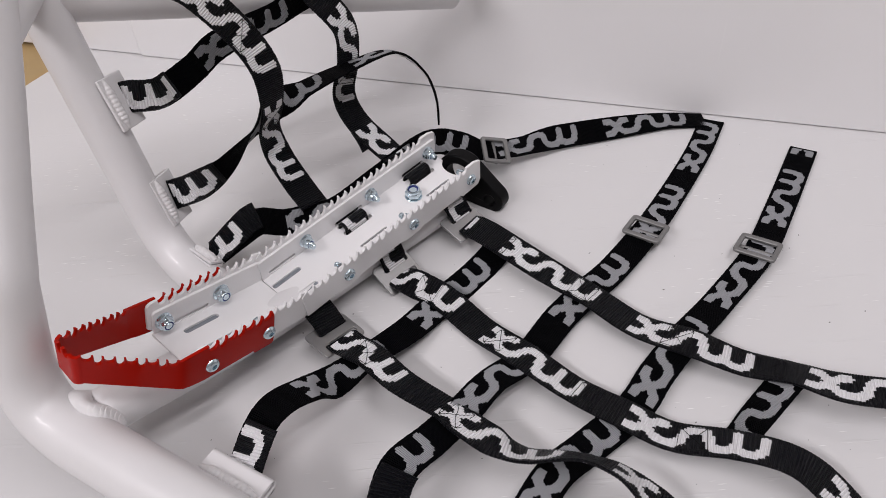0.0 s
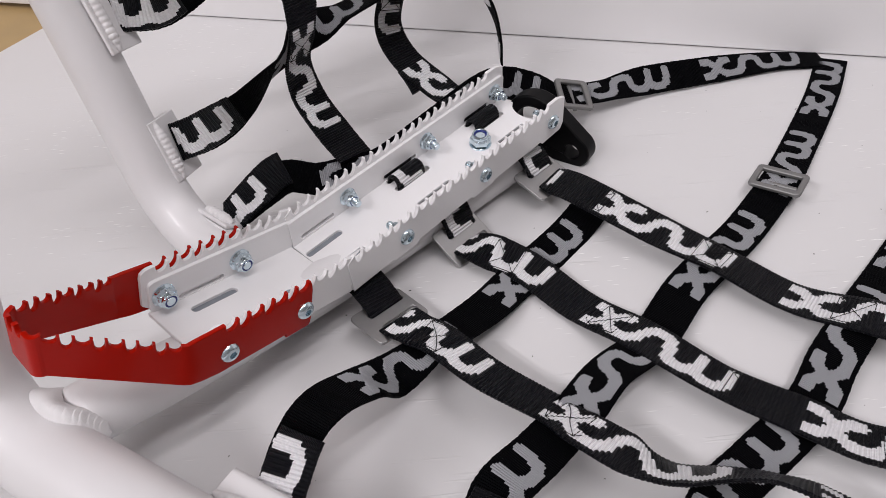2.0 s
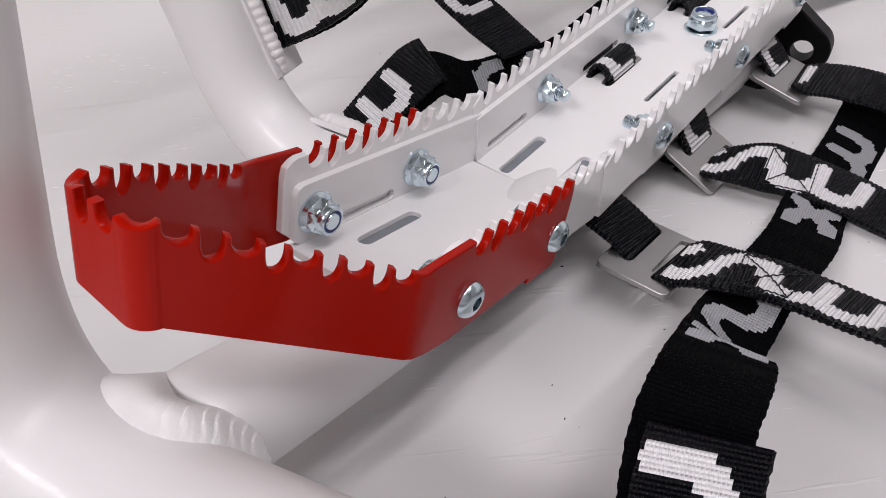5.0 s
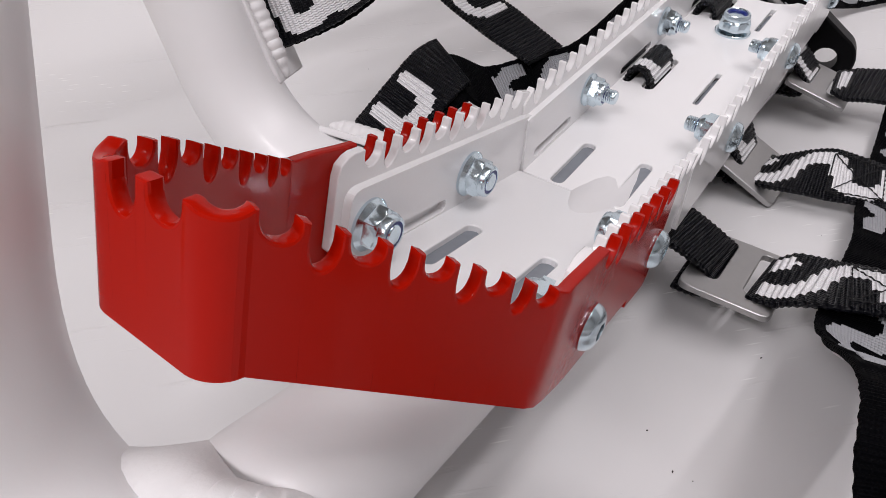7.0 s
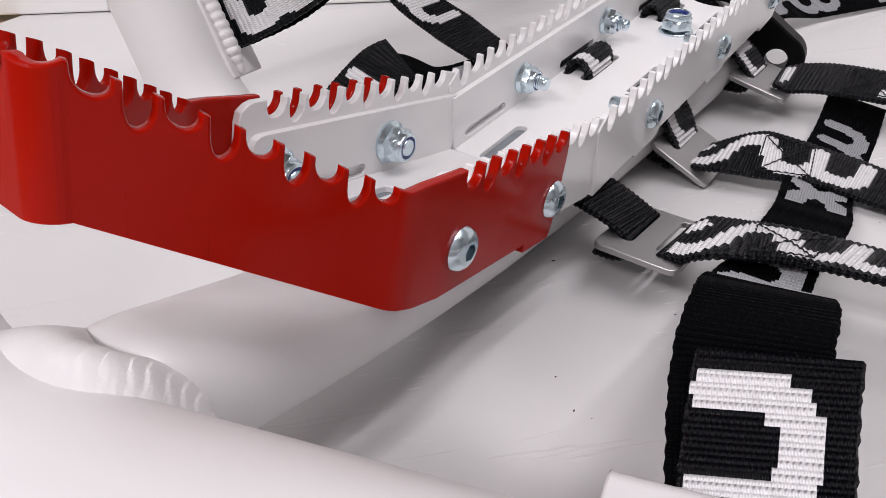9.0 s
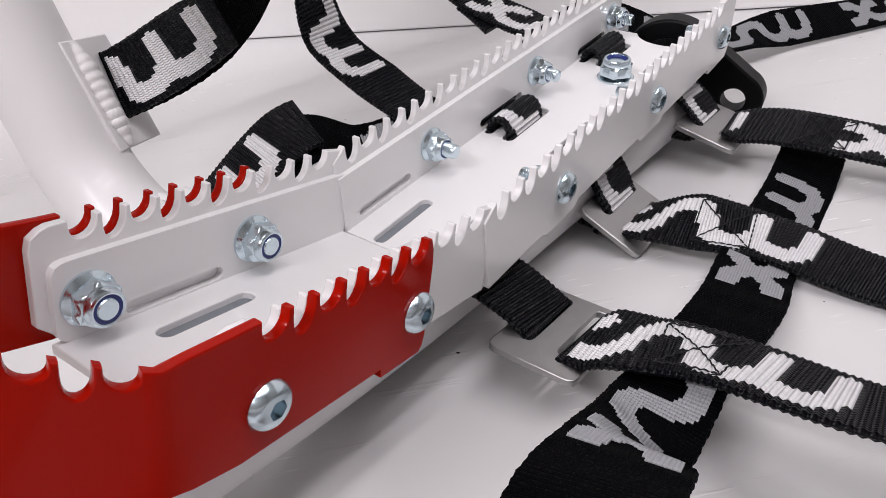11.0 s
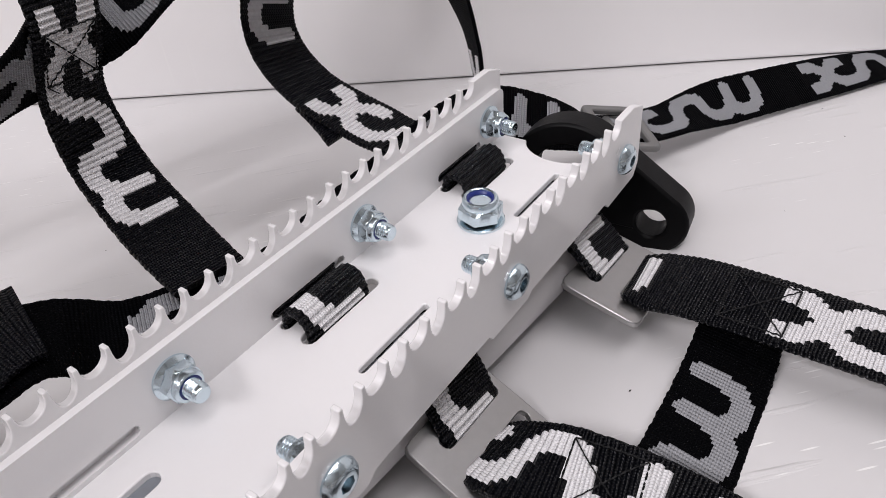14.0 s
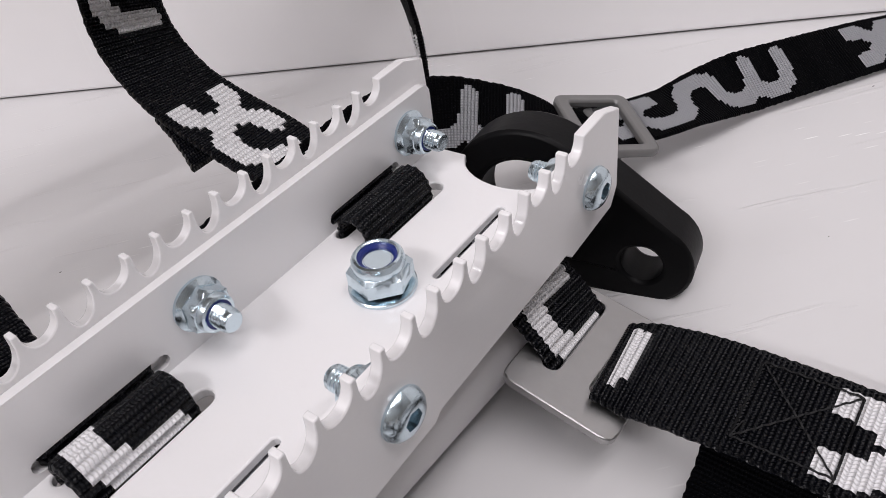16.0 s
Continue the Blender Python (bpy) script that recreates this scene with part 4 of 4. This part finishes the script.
strap("webbing_strap", [(10.1, 163.5, 214.1), (17.7, 165.7, 194.7), (38.3, 171, 158.7), (38.1, 169.6, 125.8), (28.9, 167.1, 90.9), (38.5, 151.3, 69.7), (62.9, 123.1, 56.3), (75.4, 108.1, 52.4)],
      [(0.5, -0.83, 0.25), (0.56, -0.77, 0.29), (0.66, -0.73, 0.17), (0.67, -0.74, -0.04), (0.63, -0.77, 0.09), (0.43, -0.55, 0.72), (0.2, -0.39, 0.9), (0.26, -0.26, 0.93)], True, 46, ((112, 1),), net_label, HEEL, tail=(170, 194, 6.0))
strap("webbing_strap", [(-89.4, 10, 32.5), (-83.5, 10.8, 34.7), (-62.2, 22.5, 45), (-46.8, 37, 45.3), (-27.8, 47.8, 33.3), (-8.1, 52.4, 32.1), (19, 62.6, 31.3), (59.6, 97.2, 40.5), (94.8, 130.9, 45.4), (116.5, 144.1, 42), (137.9, 148.3, 33.5), (160.8, 148.2, 24.6), (185.8, 157.7, 17.3), (208.6, 165.2, 14.7), (242.3, 177.5, 12.8), (309.7, 192.8, 8.9), (363.6, 203.8, 4.9), (408, 202.3, 2.2)],
      [(-0.13, -0.35, 0.93), (-0.11, -0.36, 0.93), (0.03, -0.47, 0.88), (0.1, -0.53, 0.84), (0.16, -0.46, 0.88), (0.27, -0.59, 0.76), (0.49, -0.75, 0.44), (0.66, -0.72, 0.21), (0.62, -0.77, 0.14), (0.44, -0.86, 0.27), (0.3, -0.76, 0.57), (0.18, -0.27, 0.95), (0.06, -0.21, 0.98), (0.02, -0.22, 0.98), (0.19, -0.66, 0.73), (0.16, -0.48, 0.86), (0.05, -0.14, 0.99), (-0, -0, 1)], False, 68, (), "black woven strap running behind the peg through a slide buckle", HEEL, flap=(1, 54, -58), stray=-5.0, mark_from=80)

# ---- plates, strap hangers and buckles ----
def peg_point(s, lat, z):
    return Vector((math.cos(th) * s + math.sin(th) * lat, math.sin(th) * s - math.cos(th) * lat, z))


def slotted_plate(s, lat, z, tilt, roll):
    """A flat steel plate with two slots: the hanger enters one, the net's strap leaves by the other."""
    c = peg_point(s, lat, z)
    ob = thing("slotted_plate", (c.x, c.y, 0), "small satin steel plate with two slots for straps", "metal plate", "slotted plates")
    m = Matrix.Translation(mm(c)) @ pose(0, 0, 0, 0, 0, 44.0 - 90) @ pose(0, 0, 0, 0, tilt, 0) @ pose(0, 0, 0, roll, 0, 0)
    outline = rounded([(-13.2, -23), (15.5, -23), (15.5, 17), (-13.2, 17)], 3.5)
    part("plate", slab(outline, [slot_loop(-5.6, 0, 28, 4.5), slot_loop(7.0, 0, 28, 4.5)], -1.1, 1.1), ALLOY, ob, m=m, bevel=0.0005, smooth=25)
    return m


def hanger(s, lat, z, tilt, first, lean):
    """A short strap from beneath the peg's side plate down to a plate."""
    n = Vector((math.sin(th), -math.cos(th), 0))
    low = peg_point(s, max(43.0, lat - 5.4 * math.cos(tilt)), z + 5.4 * math.sin(tilt))
    rise = 0.0484 * s
    p = [peg_point(s + 1.4 * lean, 21, 30.5 + rise), peg_point(s + lean, 31, 28.6 + rise), peg_point(s + lean, 35, 27.0 + rise) * 0.5 + low * 0.5 + Vector((0, 0, 2.0)), low + Vector((0, 0, 1)), low + Vector((0.4, -0.4, -4)), low - n * 4 + Vector((0, 0, -6.5)), low - n * 12 + Vector((0, 0, -6))]
    f = [tuple(n * 0.3 + Vector((0, 0, 0.95))), tuple(n * 0.4 + Vector((0, 0, 0.9))), tuple(n * 0.7 + Vector((0, 0, 0.7))), tuple(n * 0.9 + Vector((0, 0, 0.35))), tuple(n), tuple(n * 0.3 - Vector((0, 0, 0.9))), (0, 0, -1)]
    strap("hanger_strap", [tuple(q) for q in p], f, True, first, (), "short black strap hanging from the peg's underside through a plate", "hanger straps", tail=(1, 14, 1.0))


for s, lat, z, tilt, roll, first in ((-34.5, 68.5, 15, 6, -7, None), (53, 50.5, 8.4, 30, -3, -37), (133, 57.5, 15.7, 18, -3, -50)):
    slotted_plate(s, lat, z, tilt, roll)
    hanger(s, lat, z, radians(tilt), first, -roll * 0.6)


def hump(u, first):
    """A strap that comes up through one slot of the peg's floor and goes down the next; beside it, in the flange's slot, its other run."""
    p = [(-22.8, u, -4), (-22.7, u, 1.5), (-21.2, u, 4.9), (-18.2, u, 6.0), (-15.2, u, 4.9), (-13.5, u, 1.2), (-13.4, u, -5)]
    w = [tuple((PEG @ mm(q)) * 1000) for q in p]
    r3 = PEG.to_3x3()
    f = [tuple(r3 @ Vector(q)) for q in ((-1, 0, 0), (-1, 0, 0.3), (-0.5, 0, 0.9), (0, 0, 1), (0.5, 0, 0.9), (1, 0, 0.3), (1, 0, 0))]
    ob = strap("threaded_strap", w, f, True, first, (), "black strap threaded through the slots of the peg's floor", "threaded straps", both=False)
    run = Ribbon([tuple((PEG @ mm(q)) * 1000) for q in ((-26.3, u, 5.3), (-26.3, u, 3.4), (-26.3, u, 1.4))], tuple(r3 @ Vector((1, 0, 0))), 0.5)
    part("lower_run", band_mesh(run), RIBBED_WEB, ob)


hump(48, -70)
hump(129, None)


def slide_buckle(centre, along, up, w=35.5, h=28.0):
    """A cast ladder buckle: rounded frame with a middle bar."""
    along = Vector(along).normalized()
    up = Vector(up)
    up = (up - along * up.dot(along)).normalized()
    m = Matrix((up.cross(along) * -1, along, up)).transposed().to_4x4()
    m.translation = mm(centre)
    ob = thing("slide_buckle", (centre[0], centre[1], max(0, centre[2] - 4)), "dull grey cast metal slide buckle threaded on a strap", "buckle", "slide buckles")
    rim = rounded([(-w / 2, -h / 2), (w / 2, -h / 2), (w / 2, h / 2), (-w / 2, h / 2)], 4)
    hole = rounded([(-w / 2 + 4.2, -h / 2 + 5), (w / 2 - 4.2, -h / 2 + 5), (w / 2 - 4.2, h / 2 - 5), (-w / 2 + 4.2, h / 2 - 5)], 1.5)
    part("buckle_frame", slab(rim, [hole], -1.6, 1.6), BUCKLE, ob, m=m, bevel=0.0009, smooth=30)
    part("middle_bar", sweep([mm((-w / 2 + 3, 0, -4.2)), mm((w / 2 - 3, 0, -4.2))], 0.0019, 12), BUCKLE, ob, m=m, smooth=50)


slide_buckle((296, 23, 12), (0.62, 0.78, -0.03), (-0.12, -0.1, 1))
slide_buckle((384, -12, 12), (0.62, 0.78, -0.05), (-0.15, -0.1, 1))
slide_buckle((174, 147.5, 23.5), (0.9, 0.1, -0.25), (0.1, -0.25, 0.96), 33, 29)

# Grit on the board.
bm = bmesh.new()
for k in range(70):
    x, y = random.uniform(-90, 460), random.uniform(-220, 180)
    r = random.choice((0.2, 0.25, 0.3, 0.45))
    bmesh.ops.create_icosphere(bm, subdivisions=1, radius=r / 1000, matrix=Matrix.Translation(mm((x, y, r * 0.3))) @ pose(0, 0, 0, 0, 0, random.uniform(0, 180)) @ Matrix.Diagonal((random.uniform(1, 2.6), 1, 0.5, 1)))
me = mesh_from(bm, "grit")
me.materials.append(SPECK)
tagged(new("grit", me), "dark specks of grit scattered on the white board", "grit", kind="stuff")
